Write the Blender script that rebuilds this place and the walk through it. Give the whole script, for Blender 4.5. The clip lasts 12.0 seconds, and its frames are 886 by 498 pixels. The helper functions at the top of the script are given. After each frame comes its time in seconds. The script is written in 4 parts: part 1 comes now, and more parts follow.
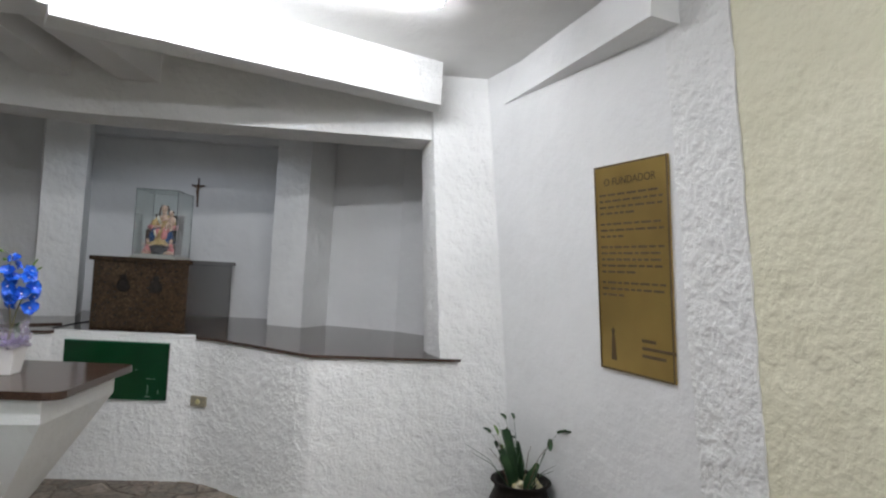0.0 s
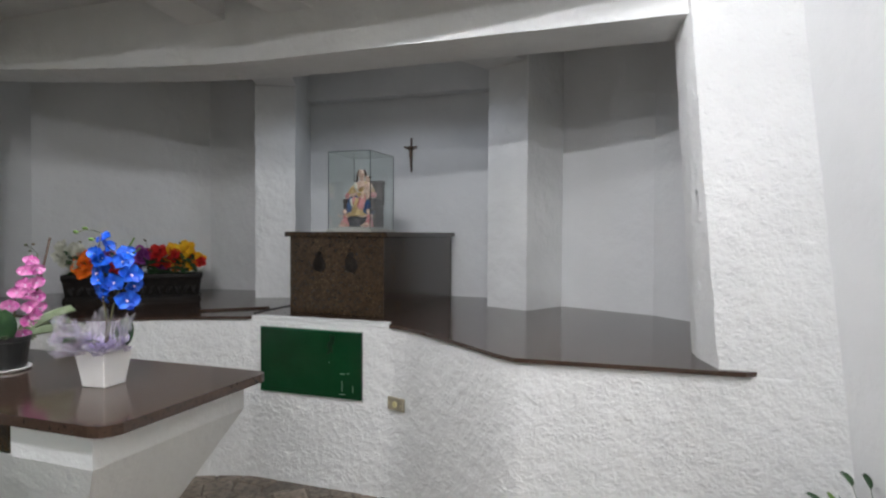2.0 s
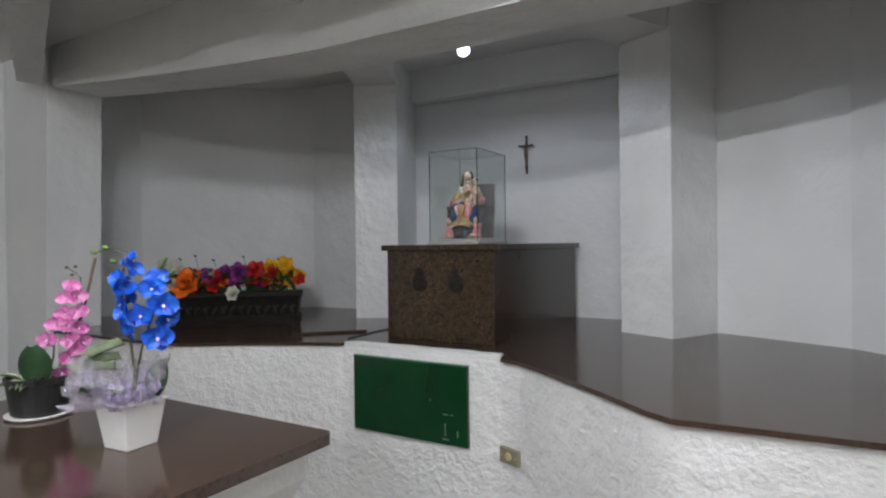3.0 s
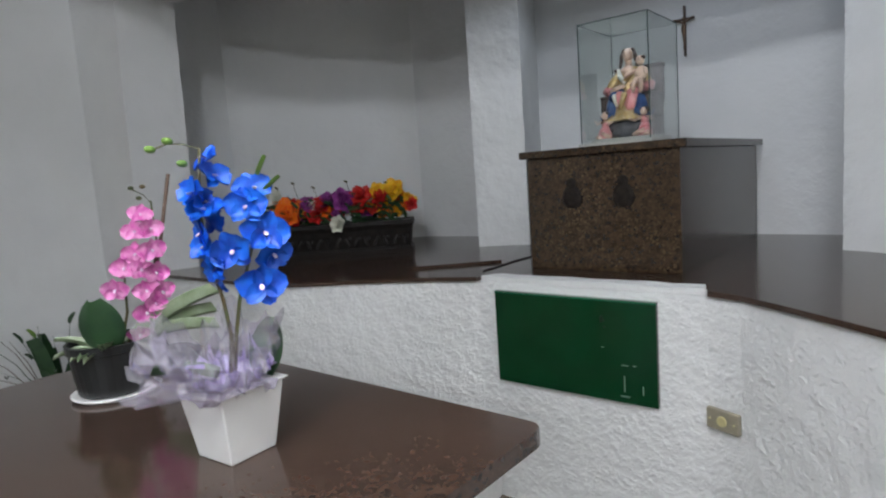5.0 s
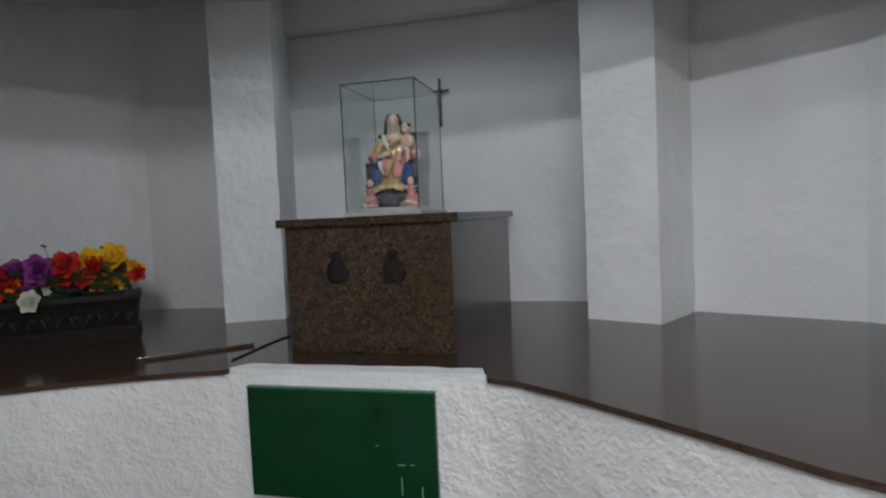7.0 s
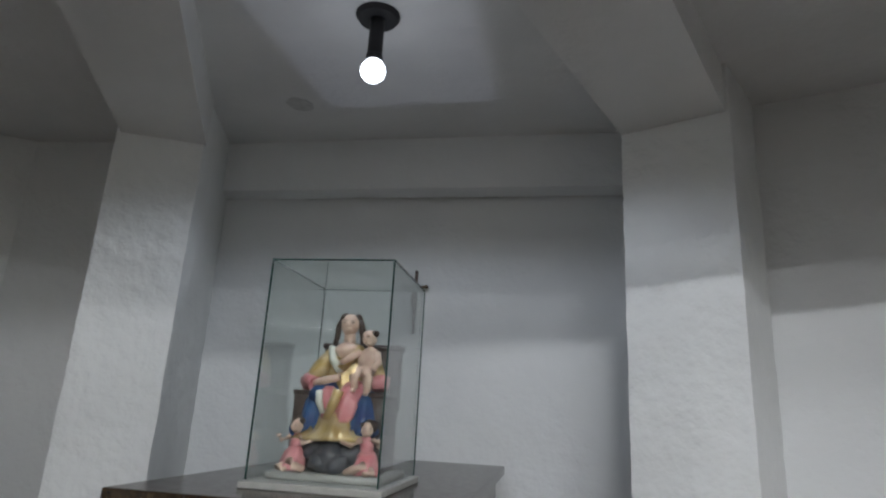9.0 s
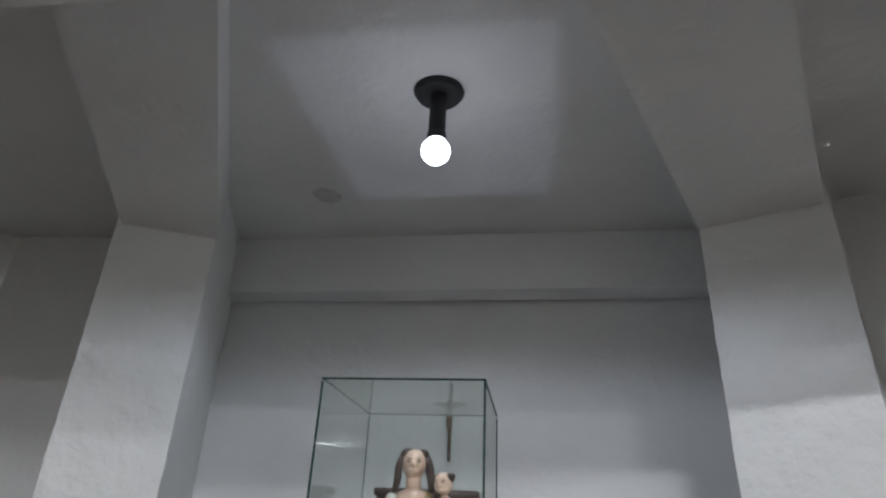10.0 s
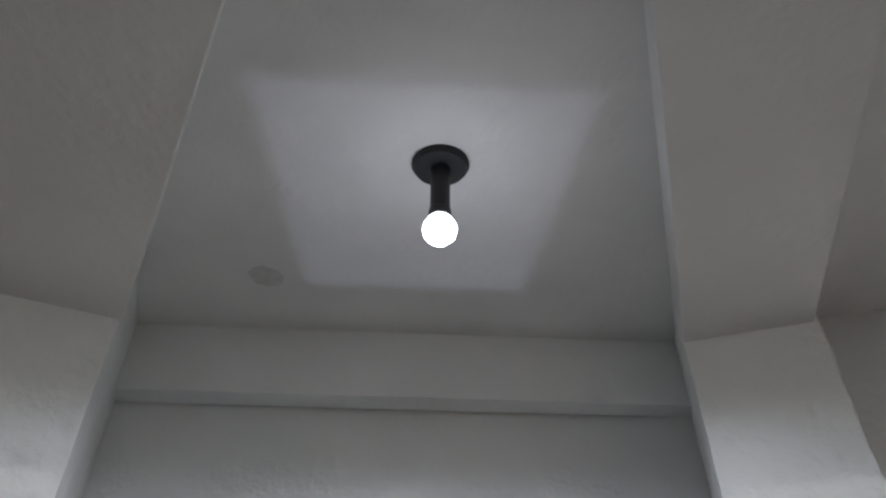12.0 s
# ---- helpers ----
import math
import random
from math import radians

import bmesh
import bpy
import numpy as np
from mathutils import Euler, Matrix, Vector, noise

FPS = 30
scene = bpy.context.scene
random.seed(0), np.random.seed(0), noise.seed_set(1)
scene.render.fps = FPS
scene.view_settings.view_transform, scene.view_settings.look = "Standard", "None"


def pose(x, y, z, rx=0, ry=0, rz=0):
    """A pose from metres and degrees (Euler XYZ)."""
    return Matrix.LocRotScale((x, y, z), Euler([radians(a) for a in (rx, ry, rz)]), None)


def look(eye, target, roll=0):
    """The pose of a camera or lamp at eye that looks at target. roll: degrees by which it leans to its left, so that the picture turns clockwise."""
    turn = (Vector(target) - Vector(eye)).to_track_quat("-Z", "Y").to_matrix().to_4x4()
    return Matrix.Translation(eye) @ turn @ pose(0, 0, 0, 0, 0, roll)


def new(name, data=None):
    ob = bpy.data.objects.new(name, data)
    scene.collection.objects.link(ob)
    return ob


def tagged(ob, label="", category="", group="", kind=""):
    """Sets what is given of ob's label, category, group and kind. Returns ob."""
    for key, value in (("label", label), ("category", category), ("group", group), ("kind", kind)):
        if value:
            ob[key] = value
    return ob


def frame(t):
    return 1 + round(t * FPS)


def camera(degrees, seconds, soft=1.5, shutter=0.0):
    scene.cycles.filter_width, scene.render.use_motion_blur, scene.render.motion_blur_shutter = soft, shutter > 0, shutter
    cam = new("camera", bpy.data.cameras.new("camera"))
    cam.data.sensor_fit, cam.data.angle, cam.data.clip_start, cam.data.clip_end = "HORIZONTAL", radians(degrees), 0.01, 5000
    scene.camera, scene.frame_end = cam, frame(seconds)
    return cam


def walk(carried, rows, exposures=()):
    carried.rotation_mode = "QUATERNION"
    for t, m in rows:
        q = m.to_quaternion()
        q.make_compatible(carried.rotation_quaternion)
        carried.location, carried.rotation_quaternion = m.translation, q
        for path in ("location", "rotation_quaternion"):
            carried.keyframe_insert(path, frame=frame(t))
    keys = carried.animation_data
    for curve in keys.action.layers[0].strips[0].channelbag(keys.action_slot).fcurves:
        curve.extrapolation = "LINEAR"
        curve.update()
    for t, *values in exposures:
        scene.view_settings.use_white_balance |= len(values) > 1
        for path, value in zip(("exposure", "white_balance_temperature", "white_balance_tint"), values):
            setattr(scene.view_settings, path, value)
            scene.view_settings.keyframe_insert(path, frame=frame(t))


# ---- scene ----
cam = camera(72.6, 12.0, soft=2.2)
PATH = [
    (0, (1.766, -4.356, 1.537), (1.959, -2.367, 1.615), 3.2),
    (0.5, (1.904, -4.079, 1.554), (1.683, -2.091, 1.55), 3.2),
    (1, (1.914, -3.782, 1.573), (1.582, -1.81, 1.613), 1.5),
    (1.5, (1.968, -3.46, 1.548), (1.418, -1.537, 1.546), 1.3),
    (2, (1.93, -3.1, 1.516), (1.256, -1.218, 1.464), 0.3),
    (2.5, (1.814, -2.788, 1.508), (1.105, -0.92, 1.437), -1.1),
    (3, (1.714, -2.521, 1.524), (0.682, -0.807, 1.508), -0.7),
    (3.5, (1.568, -2.366, 1.507), (0.229, -0.883, 1.421), -1.7),
    (5.5, (1.014, -2.044, 1.434), (-0.131, -0.428, 1.16), -5.2),
    (6, (0.997, -1.988, 1.486), (0.187, -0.175, 1.247), -3.8),
    (6.5, (0.964, -1.963, 1.498), (0.354, -0.066, 1.325), -2.6),
    (8.5, (0.621, -1.174, 1.638), (0.222, 0.764, 1.93), -0.2),
    (9, (0.553, -0.956, 1.699), (0.199, 0.939, 2.23), 3.1),
    (9.5, (0.455, -0.804, 1.731), (0.023, 1.028, 2.407), 4.9),
    (10, (0.277, -0.709, 1.787), (-0.009, 1.075, 2.644), 2.7),
    (10.5, (0.166, -0.597, 1.846), (-0.195, 1.035, 2.945), 7.5),
    (11, (0.108, -0.533, 1.87), (-0.073, 1.059, 3.067), 5.1),
    (11.5, (0.062, -0.485, 1.914), (0.166, 1.102, 3.127), -0.8),
    (12, (0.002, -0.49, 1.879), (0.105, 1.136, 3.04), 0.3),
]
walk(cam, [(t, look(eye, target, roll)) for t, eye, target, roll in PATH],
     exposures=[(0.0, 0.05, 6400, 10), (0.5, -0.05, 6400, 9), (1.5, 0.22, 6450, 10), (3.0, 0.26, 6400, 11), (3.7, 0.26, 6350, 10), (5.3, 0.36, 6200, 9), (6.5, 0.0, 6250, 8),
                (8.5, 0.26, 6350, 8), (9.5, 0.26, 6350, 9), (10.5, 0.66, 6450, 11), (12.0, 0.82, 6500, 11)])

# ---- light ----
world = bpy.data.worlds.new("world")
scene.world = world
world.use_nodes = True
world.node_tree.nodes["Background"].inputs[0].default_value = (0.8, 0.85, 0.9, 1)
world.node_tree.nodes["Background"].inputs[1].default_value = 0.02


# fluorescent tubes: x, y, turn, glow and half length; the last is unseen, added as fill
TUBES = [(1.38, -1.77, 6, 125.0, 0.58), (0.85, -2.70, 12, 560.0, 0.28), (2.3, -5.2, 19, 240.0, 0.58)]
# the bulb throws its light downwards
bulb_data = bpy.data.lights.new("bulb_light", "SPOT")
bulb_data.spot_size, bulb_data.spot_blend, bulb_data.shadow_soft_size = radians(172), 0.25, 0.03
bulb_data.energy, bulb_data.color = 7.0, (0.80, 0.87, 1.0)
bulb_light = new("bulb_light", bulb_data)
bulb_light.location = (0.055, 0.482, 2.570)
# added lamp, stands in for bulb light the showcase's glass top reflects to the ceiling
back_data = bpy.data.lights.new("bulb_reflection_stand_in", "AREA")
back_data.shape, back_data.size, back_data.size_y, back_data.spread = "RECTANGLE", 0.66, 0.83, radians(6)
back_data.energy, back_data.color = 0.085, (0.72, 0.77, 1.0)
back_light = new("bulb_reflection_stand_in", back_data)
back_light.matrix_world = pose(0.018, 0.668, 2.052, 180, 0, 0)

# ---- materials ----


def material(name, color, rough=0.5, metal=0.0, grain=0.0, grain_scale=40.0, second=None, mix_scale=6.0,
             bump=0.0, bump_scale=40.0, coarse=0.0, coarse_scale=8.0, coat=0.0, spread=0.0, low=0.35, high=0.65, spec=0.5, crisp=None):
    m = bpy.data.materials.new(name)
    m.use_nodes = True
    nt = m.node_tree
    b = nt.nodes["Principled BSDF"]
    b.inputs["Roughness"].default_value = rough
    b.inputs["Metallic"].default_value = metal
    b.inputs["Specular IOR Level"].default_value = spec
    b.inputs["Coat Weight"].default_value = coat
    tc = nt.nodes.new("ShaderNodeTexCoord")
    geo = nt.nodes.new("ShaderNodeNewGeometry")
    place = geo.outputs["Position"]

    def tex(scale, detail=4.0):
        n = nt.nodes.new("ShaderNodeTexNoise")
        n.inputs["Scale"].default_value = scale
        n.inputs["Detail"].default_value = detail
        nt.links.new(place, n.inputs["Vector"])
        return n.outputs["Fac"]

    def blend(fac, a, c):
        n = nt.nodes.new("ShaderNodeMix")
        n.data_type = "RGBA"
        for sock, v in ((n.inputs[0], fac), (n.inputs[6], a), (n.inputs[7], c)):
            if isinstance(v, (tuple, list, float, int)):
                sock.default_value = v if isinstance(v, (float, int)) else (*v, 1)
            else:
                nt.links.new(v, sock)
        return n.outputs[2]

    def ramp(v, lo, hi):
        n = nt.nodes.new("ShaderNodeMapRange")
        n.inputs[1].default_value, n.inputs[2].default_value = lo, hi
        nt.links.new(v, n.inputs[0])
        return n.outputs[0]

    col = blend(0.0, color, color)
    if second:
        col = blend(ramp(tex(mix_scale, 5), low, high), color, second)
    if grain:
        dark = tuple(c * (1 - grain) for c in color)
        col = blend(ramp(tex(grain_scale, 3), 0.45, 0.7), col, dark)
    if spread:
        info = nt.nodes.new("ShaderNodeObjectInfo")
        hs = nt.nodes.new("ShaderNodeHueSaturation")
        nt.links.new(ramp_to(nt, info.outputs["Random"], 1 - spread, 1 + spread), hs.inputs["Value"])
        nt.links.new(col, hs.inputs["Color"])
        col = hs.outputs[0]
    nt.links.new(col, b.inputs["Base Color"])
    last = None
    if coarse:
        bn = nt.nodes.new("ShaderNodeBump")
        bn.inputs["Distance"].default_value = coarse
        nt.links.new(ramp(tex(coarse_scale, 6), 0.35, 0.7), bn.inputs["Height"])
        last = bn
    if bump:
        bn = nt.nodes.new("ShaderNodeBump")
        bn.inputs["Distance"].default_value = bump
        nt.links.new(ramp(tex(bump_scale, 4), *crisp) if crisp else tex(bump_scale, 4), bn.inputs["Height"])
        if last:
            nt.links.new(last.outputs[0], bn.inputs["Normal"])
        last = bn
    if last:
        nt.links.new(last.outputs[0], b.inputs["Normal"])
    return m


def ramp_to(nt, v, lo, hi):
    n = nt.nodes.new("ShaderNodeMapRange")
    n.inputs[3].default_value, n.inputs[4].default_value = lo, hi
    nt.links.new(v, n.inputs[0])
    return n.outputs[0]


def glow(name, color, strength):
    m = bpy.data.materials.new(name)
    m.use_nodes = True
    b = m.node_tree.nodes["Principled BSDF"]
    b.inputs["Base Color"].default_value = (*color, 1)
    b.inputs["Emission Color"].default_value = (*color, 1)
    b.inputs["Emission Strength"].default_value = strength
    return m


def pane_glass(name, tint, least=0.04):
    m = bpy.data.materials.new(name)
    m.use_nodes = True
    nt = m.node_tree
    nt.nodes.remove(nt.nodes["Principled BSDF"])
    t = nt.nodes.new("ShaderNodeBsdfTransparent")
    t.inputs[0].default_value = (*tint, 1)
    g = nt.nodes.new("ShaderNodeBsdfGlossy")
    g.inputs["Roughness"].default_value = 0.02
    w = nt.nodes.new("ShaderNodeLayerWeight")
    w.inputs[0].default_value = 0.5
    p = nt.nodes.new("ShaderNodeMath")
    p.operation = "POWER"
    p.inputs[1].default_value = 3.0
    nt.links.new(w.outputs["Facing"], p.inputs[0])
    f = nt.nodes.new("ShaderNodeMapRange")
    f.inputs[3].default_value, f.inputs[4].default_value = least, 0.85
    nt.links.new(p.outputs[0], f.inputs[0])
    mix = nt.nodes.new("ShaderNodeMixShader")
    nt.links.new(f.outputs[0], mix.inputs[0])
    nt.links.new(t.outputs[0], mix.inputs[1])
    nt.links.new(g.outputs[0], mix.inputs[2])
    nt.links.new(mix.outputs[0], nt.nodes["Material Output"].inputs[0])
    return m


M_ROUGH = material("rough_plaster", (0.80, 0.81, 0.80), 0.75, second=(0.74, 0.75, 0.74), mix_scale=3, bump=0.0024, bump_scale=62, crisp=(0.40, 0.70), coarse=0.006, coarse_scale=17)
M_TROWEL = material("trowelled_plaster", (0.80, 0.81, 0.80), 0.75, second=(0.74, 0.75, 0.74), mix_scale=3, bump=0.0016, bump_scale=50, coarse=0.007, coarse_scale=9)
M_RELIEF = material("heavy_plaster", (0.80, 0.81, 0.80), 0.75, second=(0.74, 0.75, 0.74), mix_scale=5, bump=0.004, bump_scale=34, crisp=(0.40, 0.66), coarse=0.008, coarse_scale=14)
M_SMOOTH = material("smooth_plaster", (0.78, 0.79, 0.79), 0.7, second=(0.73, 0.74, 0.74), mix_scale=2, bump=0.0018, bump_scale=60, coarse=0.0042, coarse_scale=8)
M_CEIL = material("ceiling_paint", (0.74, 0.74, 0.73), 0.75, second=(0.68, 0.68, 0.67), mix_scale=2.5, bump=0.0015, bump_scale=50, coarse=0.003, coarse_scale=6)
M_SOOT = material("soot_on_paint", (0.50, 0.50, 0.49), 0.8, second=(0.60, 0.60, 0.59), mix_scale=30)
M_CREAM = material("cream_plaster", (0.74, 0.72, 0.56), 0.75, second=(0.70, 0.68, 0.52), mix_scale=4, bump=0.003, bump_scale=26, crisp=(0.40, 0.70), coarse=0.014, coarse_scale=6)


def granite(name, base, warm, pale, dark, rough, size=1.0, amount=1.0, clouds=0.5):
    """Polished granite: a mottled ground with warm and pale crystals and dark flecks of a few millimetres."""
    m = bpy.data.materials.new(name)
    m.use_nodes = True
    nt = m.node_tree
    b = nt.nodes["Principled BSDF"]
    place = nt.nodes.new("ShaderNodeNewGeometry").outputs["Position"]

    def cells(scale):
        n = nt.nodes.new("ShaderNodeTexVoronoi")
        n.inputs["Scale"].default_value = scale / size
        nt.links.new(place, n.inputs["Vector"])
        sep = nt.nodes.new("ShaderNodeSeparateColor")
        nt.links.new(n.outputs["Color"], sep.inputs[0])
        return sep.outputs[0]

    def cloud(scale, detail=4.0):
        n = nt.nodes.new("ShaderNodeTexNoise")
        n.inputs["Scale"].default_value = scale / size
        n.inputs["Detail"].default_value = detail
        nt.links.new(place, n.inputs["Vector"])
        return n.outputs["Fac"]

    def ramp(v, lo, hi, to=1.0):
        n = nt.nodes.new("ShaderNodeMapRange")
        n.inputs[1].default_value, n.inputs[2].default_value, n.inputs[4].default_value = lo, hi, to
        nt.links.new(v, n.inputs[0])
        return n.outputs[0]

    def times(a, c):
        n = nt.nodes.new("ShaderNodeMath")
        n.operation = "MULTIPLY"
        nt.links.new(a, n.inputs[0])
        nt.links.new(c, n.inputs[1])
        return n.outputs[0]

    def over(fac, a, c):
        n = nt.nodes.new("ShaderNodeMix")
        n.data_type = "RGBA"
        nt.links.new(fac, n.inputs[0])
        for sock, v in ((n.inputs[6], a), (n.inputs[7], c)):
            if isinstance(v, tuple):
                sock.default_value = (*v, 1)
            else:
                nt.links.new(v, sock)
        return n.outputs[2]

    patches = ramp(cloud(7.0), 0.38, 0.62)
    col = over(ramp(cloud(26.0), 0.35, 0.65, clouds), base, tuple(0.55 * c for c in base))
    col = over(ramp(cells(120.0), 0.60, 0.75, 0.75 * amount), col, warm)
    col = over(times(ramp(cells(95.0), 0.86, 0.90, amount), patches), col, pale)
    col = over(ramp(cells(75.0), 0.86, 0.90, 0.9), col, dark)
    nt.links.new(col, b.inputs["Base Color"])
    r = ramp(cloud(40.0), 0.3, 0.7)
    n = nt.nodes.new("ShaderNodeMapRange")
    n.inputs[3].default_value, n.inputs[4].default_value = rough, rough * 1.6
    nt.links.new(r, n.inputs[0])
    nt.links.new(n.outputs[0], b.inputs["Roughness"])
    return m


M_GRANITE = granite("brown_granite", (0.060, 0.036, 0.026), (0.105, 0.062, 0.040), (0.125, 0.082, 0.054), (0.028, 0.018, 0.014), 0.10, 0.62, 0.20)
M_SPECK = granite("speckled_granite", (0.044, 0.027, 0.015), (0.085, 0.052, 0.024), (0.15, 0.105, 0.05), (0.018, 0.012, 0.008), 0.16, 0.75, 0.42, 1.0)
M_PANEL = material("green_glass_board", (0.003, 0.030, 0.010), 0.08, second=(0.004, 0.040, 0.014), mix_scale=5)
M_SCUFF = material("scuff", (0.18, 0.26, 0.20), 0.7)
M_PANEL_EDGE = material("green_board_edge", (0.01, 0.10, 0.045), 0.15)
M_BRASS = material("brass_plate", (0.52, 0.36, 0.11), 0.32, 0.85, second=(0.42, 0.29, 0.09), mix_scale=3, bump=0.0006, bump_scale=90)
M_ENGRAVED = material("engraved_letters", (0.09, 0.055, 0.02), 0.6)
M_BRASS_RIM = material("brass_rim", (0.16, 0.11, 0.05), 0.45, 0.6)
M_STONE = material("floor_stone", (0.15, 0.122, 0.094), 0.55, second=(0.27, 0.225, 0.18), mix_scale=5, grain=0.4, grain_scale=30, bump=0.004, bump_scale=30, spread=0.35)
M_JOINT = material("floor_joint", (0.11, 0.09, 0.07), 0.9, second=(0.17, 0.14, 0.11), mix_scale=12, bump=0.004, bump_scale=60)
M_WHITE_POT = material("white_plastic", (0.82, 0.82, 0.80), 0.35, second=(0.78, 0.78, 0.76), mix_scale=9)
M_BLACK_POT = material("black_plastic", (0.012, 0.013, 0.013), 0.4, second=(0.02, 0.021, 0.021), mix_scale=15)
M_DARK_WOOD = material("carved_dark_wood", (0.007, 0.006, 0.005), 0.55, second=(0.014, 0.011, 0.009), mix_scale=30, spec=0.15)
M_CARVE = material("carved_relief", (0.010, 0.009, 0.008), 0.5, second=(0.022, 0.020, 0.018), mix_scale=60, spec=0.3)
M_BLUE = material("blue_silk", (0.004, 0.055, 0.46), 0.42, second=(0.012, 0.14, 0.68), mix_scale=45, bump=0.001, bump_scale=150)
M_PINK = material("pink_silk", (0.62, 0.10, 0.42), 0.5, second=(0.80, 0.36, 0.62), mix_scale=55, bump=0.001, bump_scale=150)
M_PALE = material("pale_petal", (0.72, 0.66, 0.72), 0.5, second=(0.62, 0.45, 0.62), mix_scale=60)
M_YELLOW = material("yellow_petal", (0.80, 0.42, 0.02), 0.5, second=(0.82, 0.58, 0.03), mix_scale=30)
M_ORANGE = material("orange_petal", (0.80, 0.13, 0.012), 0.5, second=(0.85, 0.25, 0.02), mix_scale=30)
M_RED = material("red_petal", (0.42, 0.008, 0.014), 0.5, second=(0.60, 0.03, 0.02), mix_scale=30)
M_PURPLE = material("purple_petal", (0.16, 0.02, 0.17), 0.5, second=(0.30, 0.06, 0.28), mix_scale=30)
M_WHITE_PETAL = material("white_petal", (0.72, 0.72, 0.64), 0.5, second=(0.62, 0.63, 0.52), mix_scale=30)
M_LEAF = material("dark_leaf", (0.018, 0.05, 0.022), 0.4, second=(0.035, 0.085, 0.03), mix_scale=14)
M_LEAF2 = material("fresh_leaf", (0.10, 0.20, 0.035), 0.45, second=(0.17, 0.28, 0.05), mix_scale=14)
M_STEM = material("stem_green", (0.07, 0.09, 0.03), 0.5, second=(0.10, 0.07, 0.03), mix_scale=30)
M_STICK = material("brown_stick", (0.12, 0.075, 0.05), 0.6)
M_METAL_BLACK = material("black_metal", (0.012, 0.012, 0.014), 0.5, 0.0)
M_PLATE = material("olive_plate", (0.30, 0.27, 0.20), 0.4, second=(0.26, 0.235, 0.175), mix_scale=20)
M_OUTLET = material("yellowed_outlet", (0.55, 0.49, 0.25), 0.4)
M_GREEN_CLOTH = material("green_cloth", (0.006, 0.09, 0.05), 0.9, second=(0.01, 0.12, 0.07), mix_scale=40, bump=0.002, bump_scale=200)
M_BASE = material("grey_marble", (0.42, 0.42, 0.39), 0.35, second=(0.36, 0.36, 0.33), mix_scale=30)
M_SKIN = material("painted_flesh", (0.78, 0.60, 0.47), 0.28, second=(0.68, 0.46, 0.36), mix_scale=40)
M_GOLD = material("gilded_cloth", (0.55, 0.38, 0.13), 0.3, 0.3, second=(0.66, 0.52, 0.30), mix_scale=50)
M_ROSE = material("rose_cloth", (0.66, 0.22, 0.24), 0.3, second=(0.74, 0.36, 0.36), mix_scale=40)
M_NAVY = material("navy_cloth", (0.02, 0.05, 0.17), 0.3, second=(0.05, 0.13, 0.30), mix_scale=40)
M_HAIR = material("brown_hair", (0.05, 0.028, 0.018), 0.5)
M_THRONE = material("dark_throne", (0.05, 0.032, 0.028), 0.45, second=(0.075, 0.05, 0.04), mix_scale=30)
M_CLOUD = material("dark_cloud", (0.04, 0.045, 0.055), 0.5, second=(0.10, 0.10, 0.11), mix_scale=60)
M_BRONZE = material("dark_bronze", (0.008, 0.006, 0.005), 0.7, 0.0, second=(0.016, 0.012, 0.009), mix_scale=60, spec=0.15)
M_CROSS = material("cross_wood", (0.11, 0.075, 0.055), 0.5, second=(0.085, 0.055, 0.04), mix_scale=40)
M_FIGURE = material("cross_figure", (0.16, 0.10, 0.06), 0.4, 0.3)
M_GLASS = pane_glass("clear_glass", (0.962, 0.981, 0.974))
M_GLASS_EDGE = material("glass_edge", (0.012, 0.05, 0.042), 0.15)
M_BULB = glow("lit_bulb", (0.86, 0.91, 1.0), 4.5)
M_HOUSING = material("white_enamel", (0.75, 0.75, 0.74), 0.4)


def cellophane():
    m = pane_glass("cellophane", (0.90, 0.87, 0.94), 0.20)
    nt = m.node_tree
    out = nt.nodes["Material Output"]
    sh = out.inputs[0].links[0].from_socket
    d = nt.nodes.new("ShaderNodeBsdfPrincipled")
    d.inputs["Roughness"].default_value = 0.12
    n = nt.nodes.new("ShaderNodeTexNoise")
    n.inputs["Scale"].default_value = 26
    cr = nt.nodes.new("ShaderNodeValToRGB")
    cr.color_ramp.elements[0].color = (0.55, 0.47, 0.74, 1)
    cr.color_ramp.elements[1].color = (0.86, 0.86, 0.88, 1)
    cr.color_ramp.elements[0].position, cr.color_ramp.elements[1].position = 0.36, 0.52
    nt.links.new(n.outputs["Fac"], cr.inputs[0])
    nt.links.new(cr.outputs[0], d.inputs["Base Color"])
    mix = nt.nodes.new("ShaderNodeMixShader")
    mix.inputs[0].default_value = 0.15
    nt.links.new(sh, mix.inputs[1])
    nt.links.new(d.outputs[0], mix.inputs[2])
    nt.links.new(mix.outputs[0], out.inputs[0])
    return m


M_CELLO = cellophane()
M_TISSUE = material("lilac_tissue", (0.42, 0.34, 0.66), 0.35, second=(0.62, 0.56, 0.76), mix_scale=40)
M_PALE_LEAF = material("pale_leaf", (0.20, 0.27, 0.15), 0.5, second=(0.32, 0.38, 0.25), mix_scale=25)

# ---- building blocks ----


def mesh_of(name, bm, *mats, smooth=False):
    me = bpy.data.meshes.new(name)
    bmesh.ops.recalc_face_normals(bm, faces=bm.faces)
    bm.to_mesh(me)
    bm.free()
    for m in mats:
        me.materials.append(m)
    if smooth:
        for p in me.polygons:
            p.use_smooth = True
    return me


def part(name, bm, mat, parent=None, label="", smooth=False):
    mats = mat if isinstance(mat, (list, tuple)) else (mat,)
    ob = new(name, mesh_of(name, bm, *mats, smooth=smooth))
    if parent:
        ob.parent = parent
    if label:
        ob["label"] = label
    return ob


